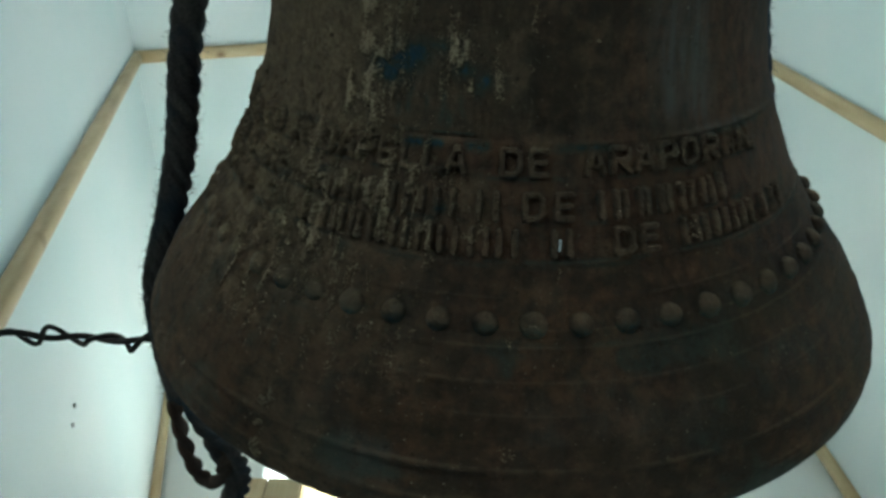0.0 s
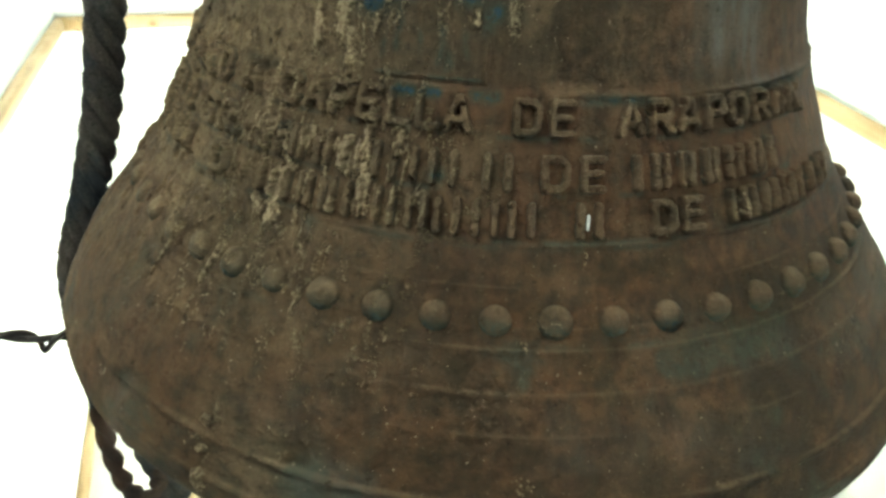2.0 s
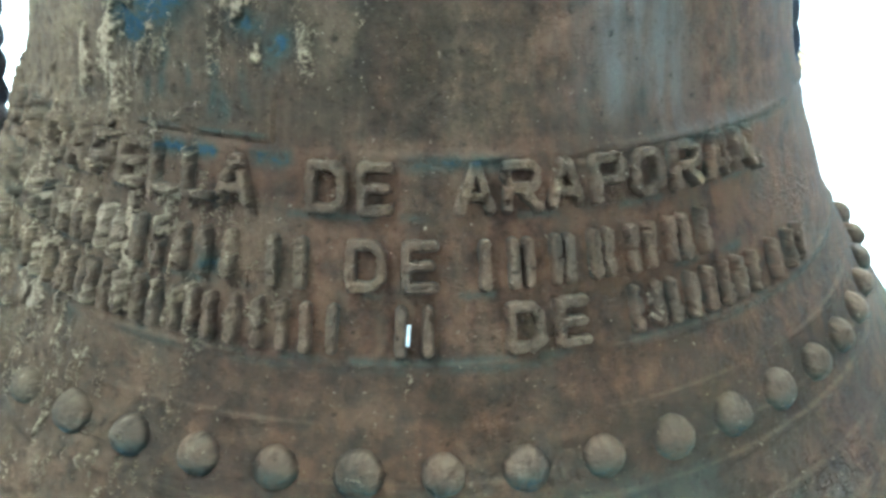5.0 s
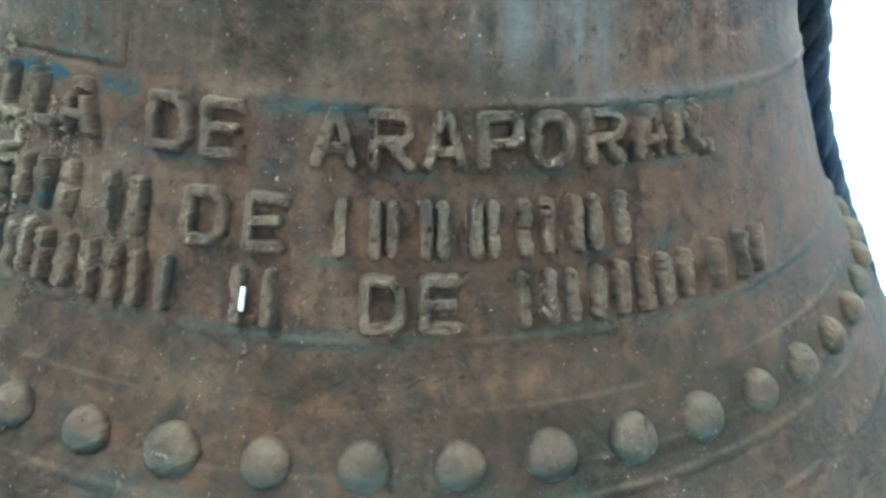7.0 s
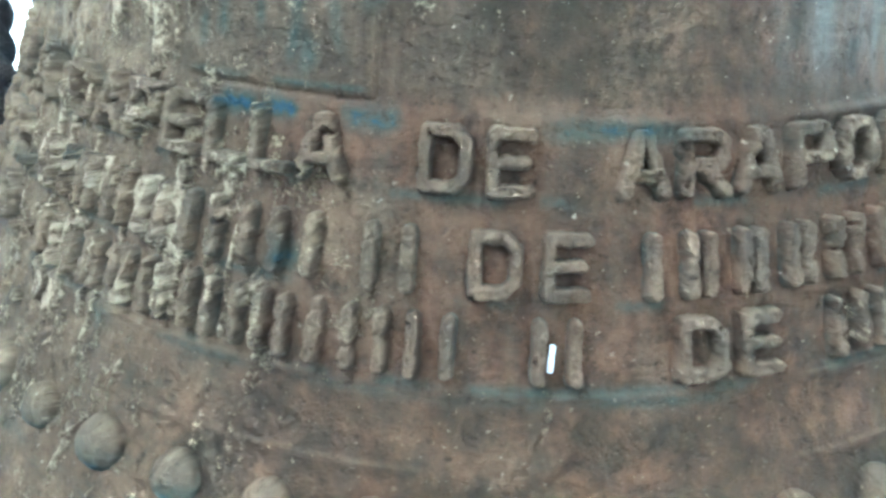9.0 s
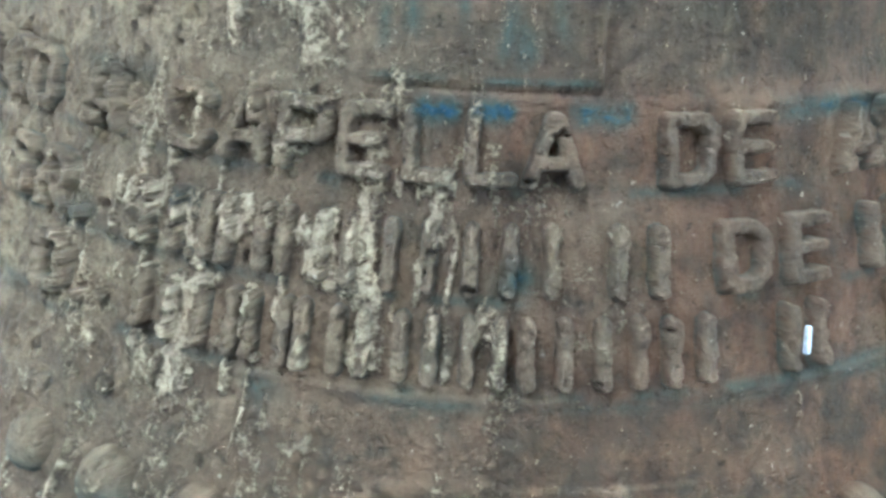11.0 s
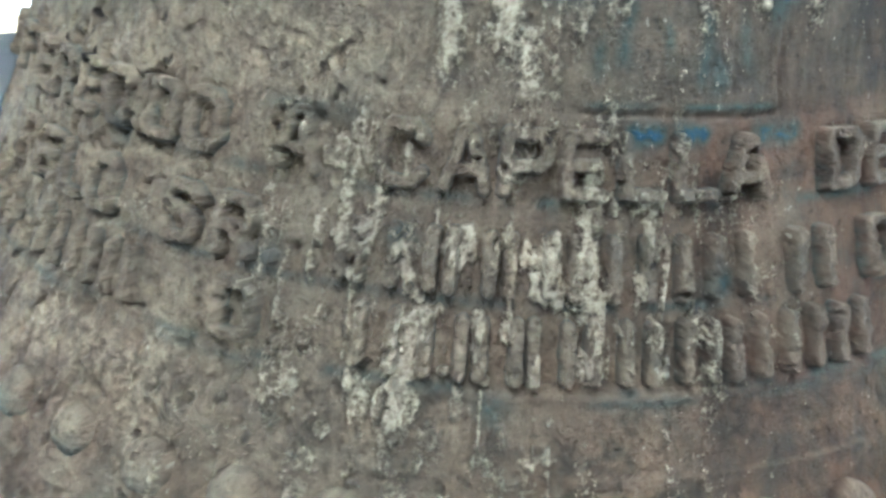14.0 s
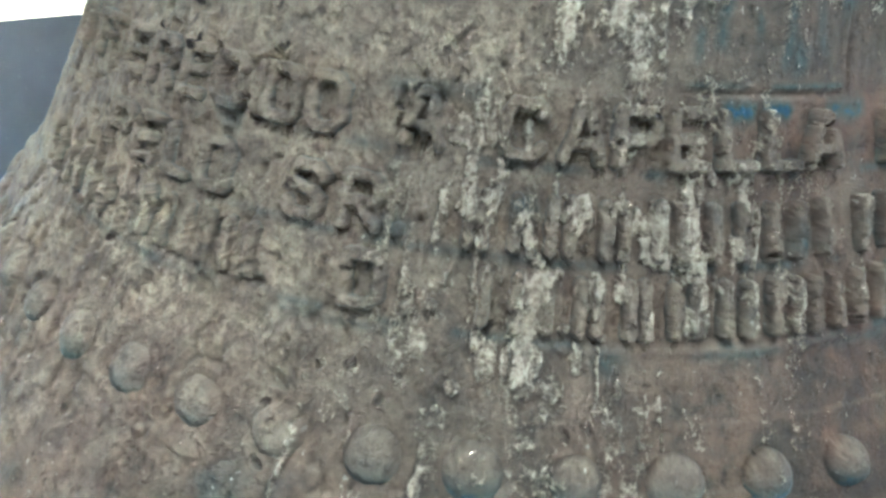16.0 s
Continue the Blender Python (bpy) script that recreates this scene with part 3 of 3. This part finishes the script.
P2 = on_bell(T2, H2, relief(T2, H2, S2) * fade)
nt, nh = len(TH), len(HH)
# the hollow inside, 25 mm thick at the sound bow
HI = np.linspace(-0.004, 0.53, 40)
TI, HI2 = np.meshgrid(TH, HI)
RI = radius(HI2) - np.interp(HI2, (-0.004, 0.05, 0.2, 0.5), (0.012, 0.032, 0.018, 0.016))
PI = np.stack([RI * np.sin(np.radians(TI)), -RI * np.cos(np.radians(TI)), LIP + HI2], axis=-1)
verts = np.concatenate([P2.reshape(-1, 3), PI.reshape(-1, 3), [[0, 0, LIP + 0.565], [0, 0, LIP + 0.535]]])
col = np.arange(nt)
nxt = (col + 1) % nt
quads = []
for k in range(nh - 1):
    quads.append(np.stack([k * nt + col, k * nt + nxt, (k + 1) * nt + nxt, (k + 1) * nt + col], axis=1))
o = nh * nt
for k in range(len(HI) - 1):
    quads.append(np.stack([o + k * nt + nxt, o + k * nt + col, o + (k + 1) * nt + col, o + (k + 1) * nt + nxt], axis=1))
quads.append(np.stack([col, o + col, o + nxt, nxt], axis=1))
faces = np.concatenate(quads).tolist()
tip, under = len(verts) - 2, len(verts) - 1
faces += [((nh - 1) * nt + i, (nh - 1) * nt + j, tip) for i, j in zip(col.tolist(), nxt.tolist())]
faces += [(o + (len(HI) - 1) * nt + j, o + (len(HI) - 1) * nt + i, under) for i, j in zip(col.tolist(), nxt.tolist())]
me = bpy.data.meshes.new("body")
me.from_pydata(verts.tolist(), [], faces)
hollow = {k: np.zeros(TI.size + 2) for k in S2}
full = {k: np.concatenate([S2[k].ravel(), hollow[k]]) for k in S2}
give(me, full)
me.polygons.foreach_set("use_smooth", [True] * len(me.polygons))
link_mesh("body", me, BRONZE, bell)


def cast(name, verts_thw, faces, label="", smooth_=False):
    """A raised piece cast on the bell: points as angle, height, and metres out of the surface."""
    a = np.array(verts_thw, float)
    st = stains(a[:, 0], a[:, 1])
    crust = smooth(-34, -55, a[:, 0])
    arc = np.radians(a[:, 0]) * 0.25
    wob = (0.35 + 0.25 * crust) * 0.0011
    u = a[:, 0] + np.degrees(wob * 1.6 * (rough(arc * 260, a[:, 1] * 260, 101.0, 2) - 0.5) / 0.25)
    h = a[:, 1] + wob * 1.6 * (rough(arc * 260, a[:, 1] * 260, 107.0, 2) - 0.5)
    lift = a[:, 2] * (1 + 0.5 * (rough(arc * 120, a[:, 1] * 120, 111.0, 2) - 0.5))
    lift = lift * (1 - 0.32 * smooth(-46, -64, a[:, 0]))
    pts = on_bell(u, h, relief(u, h, st) * np.where(a[:, 2] > 0.001, 0.5, 1.0) + lift)
    me = bpy.data.meshes.new(name)
    me.from_pydata(pts.tolist(), [], faces)
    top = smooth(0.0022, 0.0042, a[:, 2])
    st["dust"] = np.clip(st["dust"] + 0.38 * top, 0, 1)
    st["darker"] = st["darker"] * (1 - 0.8 * top)
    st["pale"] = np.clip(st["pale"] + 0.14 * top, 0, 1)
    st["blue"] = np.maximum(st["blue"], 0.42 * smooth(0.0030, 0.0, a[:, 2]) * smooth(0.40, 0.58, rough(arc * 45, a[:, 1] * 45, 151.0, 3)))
    st["arc"], st["height"] = st["arc"] + 0.3 * a[:, 2], st["height"] + 0.3 * a[:, 2]
    give(me, st)
    if smooth_:
        me.polygons.foreach_set("use_smooth", [True] * len(me.polygons))
    return link_mesh(name, me, BRONZE, bell, label)


# strokes of the cast letters in a box one wide and one high
LETTERS = {
    "A": (((0, 0), (0.42, 1)), ((0.58, 1), (1, 0)), ((0.42, 1), (0.58, 1)), ((0.2, 0.30), (0.8, 0.30))),
    "C": (((1, 0.8), (0.78, 1)), ((0.78, 1), (0.22, 1)), ((0.22, 1), (0, 0.78)), ((0, 0.78), (0, 0.22)), ((0, 0.22), (0.22, 0)), ((0.22, 0), (0.78, 0)), ((0.78, 0), (1, 0.2))),
    "D": (((0, 0), (0, 1)), ((0, 1), (0.72, 1)), ((0.72, 1), (1, 0.8)), ((1, 0.8), (1, 0.2)), ((1, 0.2), (0.72, 0)), ((0.72, 0), (0, 0))),
    "E": (((0, 0), (0, 1)), ((0, 1), (1, 1)), ((0, 0.52), (0.85, 0.52)), ((0, 0), (1, 0))),
    "F": (((0, 0), (0, 1)), ((0, 1), (1, 1)), ((0, 0.52), (0.85, 0.52))),
    "I": (((0.5, 0), (0.5, 1)),),
    "L": (((0, 0), (0, 1)), ((0, 0), (1, 0))),
    "N": (((0, 0), (0, 1)), ((0, 1), (1, 0)), ((1, 0), (1, 1))),
    "O": (((0, 0.2), (0, 0.8)), ((0, 0.8), (0.25, 1)), ((0.25, 1), (0.75, 1)), ((0.75, 1), (1, 0.8)), ((1, 0.8), (1, 0.2)), ((1, 0.2), (0.75, 0)), ((0.75, 0), (0.25, 0)), ((0.25, 0), (0, 0.2))),
    "P": (((0, 0), (0, 1)), ((0, 1), (0.8, 1)), ((0.8, 1), (1, 0.86)), ((1, 0.86), (1, 0.6)), ((1, 0.6), (0.8, 0.46)), ((0.8, 0.46), (0, 0.46))),
    "R": (((0, 0), (0, 1)), ((0, 1), (0.8, 1)), ((0.8, 1), (1, 0.86)), ((1, 0.86), (1, 0.62)), ((1, 0.62), (0.8, 0.48)), ((0.8, 0.48), (0, 0.48)), ((0.45, 0.48), (1, 0))),
    "S": (((1, 0.82), (0.78, 1)), ((0.78, 1), (0.22, 1)), ((0.22, 1), (0, 0.85)), ((0, 0.85), (0, 0.65)), ((0, 0.65), (0.22, 0.52)), ((0.22, 0.52), (0.78, 0.5)), ((0.78, 0.5), (1, 0.36)),
          ((1, 0.36), (1, 0.15)), ((1, 0.15), (0.78, 0)), ((0.78, 0), (0.22, 0)), ((0.22, 0), (0, 0.18))),
    ".": (((0.5, 0.03), (0.5, 0.06)),),
    ",": (((0.5, 0.05), (0.3, -0.14)),),
}


def raised(name, strokes, th, low, high, wide, half=0.00165, tall=0.0056):
    """Strokes cast proud of the bell, with steep worn flanks."""
    span = wide - 2 * half
    rise = high - low - 2 * half
    pad = half + 0.0016
    step = 0.00050
    xs = np.arange(-span / 2 - pad, span / 2 + pad + step, step)
    ys = np.arange(-pad - 0.16 * rise, rise + pad + step, step)
    X, Y = np.meshgrid(xs, ys)
    seed = th * 3.7 + low * 900
    wx = X + 0.0010 * (rough(X * 330, Y * 330, seed, 3) - 0.5)
    wy = Y + 0.0010 * (rough(X * 330, Y * 330, seed + 5, 3) - 0.5)
    near = np.full(X.shape, 1.0)
    for (x0, y0), (x1, y1) in strokes:
        ax, ay, bx, by = (x0 - 0.5) * span, y0 * rise, (x1 - 0.5) * span, y1 * rise
        dx, dy = bx - ax, by - ay
        t = np.clip(((wx - ax) * dx + (wy - ay) * dy) / (dx * dx + dy * dy + 1e-12), 0, 1)
        near = np.minimum(near, np.hypot(wx - ax - t * dx, wy - ay - t * dy))
    width = half * (0.86 + 0.36 * rough(X * 150, Y * 150, seed + 9, 2))
    worn = 1 - 0.35 * smooth(0.60, 0.76, rough(X * 120, Y * 120, seed + 13, 2))
    z = tall * worn * smooth(width + 0.00050, width - 0.00035, near) + 0.0006 * (rough(X * 500, Y * 500, seed + 17, 2) - 0.5) * (near < width)
    z = z - 0.0040 * smooth(0.75, 0.83, rough(X * 310, Y * 310, seed + 21, 2)) * (near < width)
    z = z - 0.0008 * smooth(0.45, 0.75, rough(X * 620, Y * 620, seed + 25, 2)) * (near < width)
    inside = near < width + 0.0012
    z = np.where(near > width + 0.00055, -0.0012, z)
    nx = X.shape[1]
    keep = inside[:-1, :-1] & inside[1:, :-1] & inside[:-1, 1:] & inside[1:, 1:]
    jj, ii = np.nonzero(keep)
    quad = np.stack([jj * nx + ii, jj * nx + ii + 1, (jj + 1) * nx + ii + 1, (jj + 1) * nx + ii], axis=1)
    used, flat = np.unique(quad, return_inverse=True)
    r = float(radius(0.5 * (low + high)))
    v = np.stack([th + np.degrees(X.ravel()[used] / r), low + half + Y.ravel()[used], z.ravel()[used]], axis=1)
    return cast(name, v, flat.reshape(-1, 4).tolist(), "", True)


def write(text, places, low, high, wide=0.0150):
    for ch, th in zip(text, places):
        raised("letter", LETTERS[ch], th, low, high, 0.0040 if ch in "I.," else 0.92 * wide if ch in "LEF" else wide)


UPRIGHTS = (((0, 0), (0, 1)), ((1, 0), (1, 1)))


def bars(places, low, high):
    """Plain upright bars in the place of the characters."""
    for th, wide in places:
        raised("raised_bar", UPRIGHTS if wide > 0.006 else UPRIGHTS[:1], th, low, high, wide, 0.0019)


ROW_1, ROW_2, ROW_3 = (0.2022, 0.2206), (0.1757, 0.1934), (0.1532, 0.1708)
write("OFERECIDO", (-90.0, -82.5, -76.0, -71.3, -67.1, -62.9, -59.7, -57.2, -53.1), *ROW_1)
write("ACAPELLA", (-45.2, -37.6, -33.2, -29.1, -25.1, -21.0, -17.1, -13.2), *ROW_1)
write("DEARAPORAN,", (-4.4, 0.1, 9.1, 13.5, 17.7, 22.3, 26.6, 31.5, 36.2, 40.6, 43.0), *ROW_1)
write("PELOSR.DE", (-75.0, -70.6, -66.3, -62.1, -53.5, -48.9, -45.9, -0.6, 4.1), *ROW_2)
write("D.DE", (-47.8, -44.6, 13.1, 17.3), *ROW_3)
bars([(-40.3, 0.008)] + [(th, 0.0150) for th in (-36.2, -32.3, -28.4, -24.2, -19.3, -14.4, -7.7, 11.1, 15.0, 18.8, 22.7, 27.2, 31.3)], *ROW_2)
bars([(th, 0.0140) for th in (-86.5, -80.5, -75.5, -67.0, -62.4, -58.2, -38.0, -33.6, -30.1, -26.8, -23.0, -19.0, -13.3, -8.8, -4.5, 3.6, 24.8, 28.8, 33.2, 37.5, 47.1)] + [(-16.0, 0.0042), (42.6, 0.0042)], *ROW_3)

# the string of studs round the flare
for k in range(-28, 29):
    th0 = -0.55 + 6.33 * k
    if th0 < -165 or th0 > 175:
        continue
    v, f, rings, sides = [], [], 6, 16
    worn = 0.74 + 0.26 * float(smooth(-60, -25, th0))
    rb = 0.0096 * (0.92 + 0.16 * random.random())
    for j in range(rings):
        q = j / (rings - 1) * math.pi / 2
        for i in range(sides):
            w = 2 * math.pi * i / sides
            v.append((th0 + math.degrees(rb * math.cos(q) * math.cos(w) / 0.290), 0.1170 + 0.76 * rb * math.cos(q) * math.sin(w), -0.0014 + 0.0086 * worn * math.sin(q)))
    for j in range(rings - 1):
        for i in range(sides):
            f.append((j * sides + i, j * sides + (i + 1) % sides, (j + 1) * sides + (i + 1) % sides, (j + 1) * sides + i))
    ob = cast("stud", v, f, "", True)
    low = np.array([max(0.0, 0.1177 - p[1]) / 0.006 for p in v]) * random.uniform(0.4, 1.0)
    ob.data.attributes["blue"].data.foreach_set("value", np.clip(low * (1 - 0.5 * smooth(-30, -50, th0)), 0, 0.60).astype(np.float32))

# a white fleck of paint on the third row
bm = bmesh.new()
c = Vector(on_bell(np.array(3.1), np.array(0.1615), 0.0058).tolist())
box(bm, -0.0007, 0.0007, -0.0008, 0.0006, -0.0040, 0.0040, Matrix.Translation(c) @ pose(0, 0, 0, -20, 4, 3))
bmesh.ops.bevel(bm, geom=bm.edges[:], offset=0.0003, segments=2)
part("paint_fleck", bm, CHIP, bell, "small white fleck of paint")



def flake(th, h, wide, high, seed):
    """A thin dried flake stuck to the bell."""
    rng = random.Random(seed)
    n, v = 11, []
    for lift in (0.0035, 0.0062):
        for i in range(n):
            q = 2 * math.pi * i / n
            k = rng.uniform(0.65, 1.1) * (1.0 if lift < 0.005 else 0.85)
            v.append((th + math.degrees(0.5 * wide * k * math.cos(q) / 0.25), h + 0.5 * high * k * math.sin(q), lift - 0.0034))
    v.append((th, h, 0.0031))
    f = [(i, (i + 1) % n, n + (i + 1) % n, n + i) for i in range(n)] + [(n + i, n + (i + 1) % n, 2 * n) for i in range(n)]
    ob = cast("dried_flake", v, f, "cream dried dropping")
    ob.data.attributes["cream"].data.foreach_set("value", np.full(len(v), 0.62, dtype=np.float32))
    return ob


for k, (th, h, wide, high) in enumerate(((-24.9, 0.2118, 0.0040, 0.0036), (-24.6, 0.2020, 0.0034, 0.0050), (-24.1, 0.1965, 0.0036, 0.0080), (-24.8, 0.1840, 0.0050, 0.0075), (-25.2, 0.1755, 0.0062, 0.0060), (-36.2, 0.1765, 0.0042, 0.0038),
                                         (-32.4, 0.1793, 0.0024, 0.0026), (-36.3, 0.1640, 0.0030, 0.0060), (-33.4, 0.1555, 0.0050, 0.0036), (-30.8, 0.1540, 0.0040, 0.0034), (-40.5, 0.1370, 0.0056, 0.0050), (-37.2, 0.1450, 0.0040, 0.0110),
                                         (-29.0, 0.2235, 0.0030, 0.0040), (9.6, 0.2870, 0.0050, 0.0020), (-42.8, 0.1580, 0.0060, 0.0040),
                                         (-34.0, 0.0480, 0.0070, 0.0060), (-33.6, 0.0340, 0.0060, 0.0050), (-33.2, 0.0180, 0.0060, 0.0090))):
    flake(th, h, wide, high, k)

# headstock that carries the bell
beam = thing("headstock", (0, 0, LIP + 0.57), "dark timber beam carrying the bell between the tower walls", "beam")
bm = bmesh.new()
box(bm, -0.96, 1.069, -0.09, 0.09, -0.006, 0.19)
bmesh.ops.bevel(bm, geom=bm.edges[:], offset=0.008, segments=2)
part("timber", bm, BEAM, beam)
for x in (-0.12, 0.12):
    bm = bmesh.new()
    box(bm, x - 0.025, x + 0.025, -0.094, -0.090, -0.03, 0.195)
    box(bm, x - 0.025, x + 0.025, 0.090, 0.094, -0.03, 0.195)
    box(bm, x - 0.025, x + 0.025, -0.094, 0.094, 0.1905, 0.195)
    part("iron_strap", bm, WIRE, beam)


# ---------------------------------------------------------------- ropes and wire
def rope(name, line, thick, mat, label, strands=4, pitch=0.088, hairs=2400, parent=None, turn=-1):
    pts = glide(line, 46)
    top = thing(name, pts[0], label, "rope") if parent is None else parent
    inv = Matrix.Translation(-Vector(pts[0])) if parent is None else Matrix()
    along = [0.0]
    for a, b in zip(pts, pts[1:]):
        along.append(along[-1] + (b - a).length)
    up, frames = None, []
    for i, p in enumerate(pts):
        d = (pts[min(i + 1, len(pts) - 1)] - pts[max(i - 1, 0)]).normalized()
        up = d.orthogonal().normalized() if up is None else (up - d * up.dot(d)).normalized()
        frames.append((p, up.copy(), d.cross(up)))
    for s in range(strands):
        bm = bmesh.new()
        line2 = []
        for (p, u, w), a in zip(frames, along):
            q = 2 * math.pi * (turn * a / pitch + s / strands)
            line2.append(inv @ (p + thick * 0.30 * (math.cos(q) * u + math.sin(q) * w)))
        tube(bm, line2, [thick * 0.195 * (1 + 0.13 * noise.noise(p * 60 + Vector((s * 9.1, 0, 0)))) for p in line2], 10)
        part("strand", bm, mat, top, "", True)
    bm = bmesh.new()
    rng = random.Random(7)
    for _ in range(hairs):
        p, u, w = frames[rng.randrange(len(frames))]
        q = rng.uniform(0, 6.28)
        out = math.cos(q) * u + math.sin(q) * w
        a = inv @ (p + out * thick * 0.47)
        drift = Vector((rng.uniform(-1, 1), rng.uniform(-1, 1), rng.uniform(-1, 1))) * 0.0050
        tube(bm, [a, a + out * 0.0016 + drift * 0.5, a + out * 0.0036 + drift], [0.00022, 0.00018, 0.00008], 3)
    tagged(part("loose_fibre", bm, mat, top, "frayed loose fibres"), kind="stuff")
    return top


rope("bell_rope", [(-0.17, 0.03, 1.72), (-0.25, 0.03, 1.58), (-0.310, 0.03, 1.414), (-0.340, 0.03, 1.280), (-0.366, 0.03, 1.196), (-0.396, 0.03, 1.110), (-0.404, 0.035, 1.02), (-0.402, 0.04, 0.93)],
     0.034, ROPE, "thick dark twisted hemp rope lying over the bell's flare")
rope("clapper_rope", [(0.20, 0.10, 1.72), (0.228, 0.08, 1.55), (0.254, 0.06, 1.40), (0.279, 0.06, 1.31), (0.317, 0.07, 1.24), (0.352, 0.07, 1.185), (0.378, 0.08, 1.12), (0.38, 0.08, 0.95)],
     0.030, ROPE_BLUE, "thick blue-black twisted rope hanging over the flare of the bell", turn=1)

knot = thing("rope_knot", (-0.40, 0.04, 0.92), "rust-brown rope end doubled into loose knotted loops below the bell", "rope")
for loop, mt in (([(0.000, 0, 0.06), (-0.012, 0.004, 0.00), (-0.014, 0.008, -0.07), (0.000, 0.0, -0.12), (0.022, -0.006, -0.135), (0.040, 0, -0.11), (0.046, 0.006, -0.085)], ROPE_RUST),
                 ([(0.004, 0.006, 0.05), (0.014, -0.010, 0.00), (0.030, -0.012, -0.04), (0.052, -0.006, -0.07), (0.062, 0, -0.11), (0.058, 0.008, -0.15), (0.045, 0.006, -0.19)], ROPE),
                 ([(0.030, 0.0, -0.035), (0.022, 0.012, -0.075), (0.032, 0.012, -0.11), (0.046, 0.004, -0.13), (0.036, -0.006, -0.17), (0.020, -0.004, -0.20)], ROPE)):
    bm = bmesh.new()
    for s in range(2):
        pts = glide(loop, 14)
        tube(bm, [p + Vector((0.0050 * math.cos(i * 0.42 + math.pi * s), 0.0050 * math.sin(i * 0.42 + math.pi * s), 0)) for i, p in enumerate(pts)], 0.0066, 8)
    part("loop", bm, mt, knot, "", True)

tie = thing("tie_wire", (-0.40, 0.03, 1.024), "twisted dark iron wire tying the rope to the wall", "wire")
bm = bmesh.new()
length = 0.27
tube(bm, [Vector((-length * k / 40, 0.02 * k / 40, 0.003 * math.sin(k * 0.5))) for k in range(41)], 0.0040, 8)
part("core_wire", bm, WIRE, tie, "", True)
bm = bmesh.new()
tube(bm, [Vector((-length * k / 160 + 0.004 * math.sin(k * 0.21), 0.02 * k / 160 + 0.0060 * math.cos(k * 0.165), (0.0100 + 0.0052 * math.sin(k * 0.091)) * math.sin(k * 0.165) - 0.0015)) for k in range(161)], 0.0034, 8)
part("wound_wire", bm, WIRE, tie, "", True)

# ---------------------------------------------------------------- crate on the floor
crate = thing("wooden_box", (-0.39, 0.40, 0), "pale wooden box standing on the floor below the bell", "box")
for z in range(3):
    for x0, x1, y0, y1, mt in ((-0.16, 0.16, 0.13, 0.145, PINE_X), (-0.16, 0.16, -0.145, -0.13, PINE_X), (-0.16, -0.145, -0.129, 0.129, PINE_Y), (0.145, 0.16, -0.129, 0.129, PINE_Y)):
        bm = bmesh.new()
        box(bm, x0, x1, y0, y1, 0.004 + z * 0.083, 0.084 + z * 0.083)
        part("board", bm, mt, crate)
for x in range(4):
    bm = bmesh.new()
    box(bm, -0.16 + x * 0.081, -0.083 + x * 0.081, -0.145, 0.145, 0.252, 0.266)
    bmesh.ops.bevel(bm, geom=bm.edges[:], offset=0.002, segments=1)
    part("lid_board", bm, PINE_Y, crate)
bm = bmesh.new()
box(bm, -0.144, 0.144, -0.129, 0.129, 0, 0.012)
part("bottom", bm, PINE_X, crate)

# ---------------------------------------------------------------- two screws in the west wall
for y, x, z in ((0.377, -0.767, 0.627), (0.342, -0.758, 0.610)):
    screw = thing("wall_screw", (x, y, z), "small grey screw head set in the painted wall", "screw", "screws in the wall")
    bm = bmesh.new()
    bmesh.ops.create_cone(bm, cap_ends=True, segments=14, radius1=0.0050, radius2=0.0040, depth=0.004, matrix=pose(0.001, 0, 0, 0, 90, 14.5))
    part("head", bm, GALV, screw, "", True)
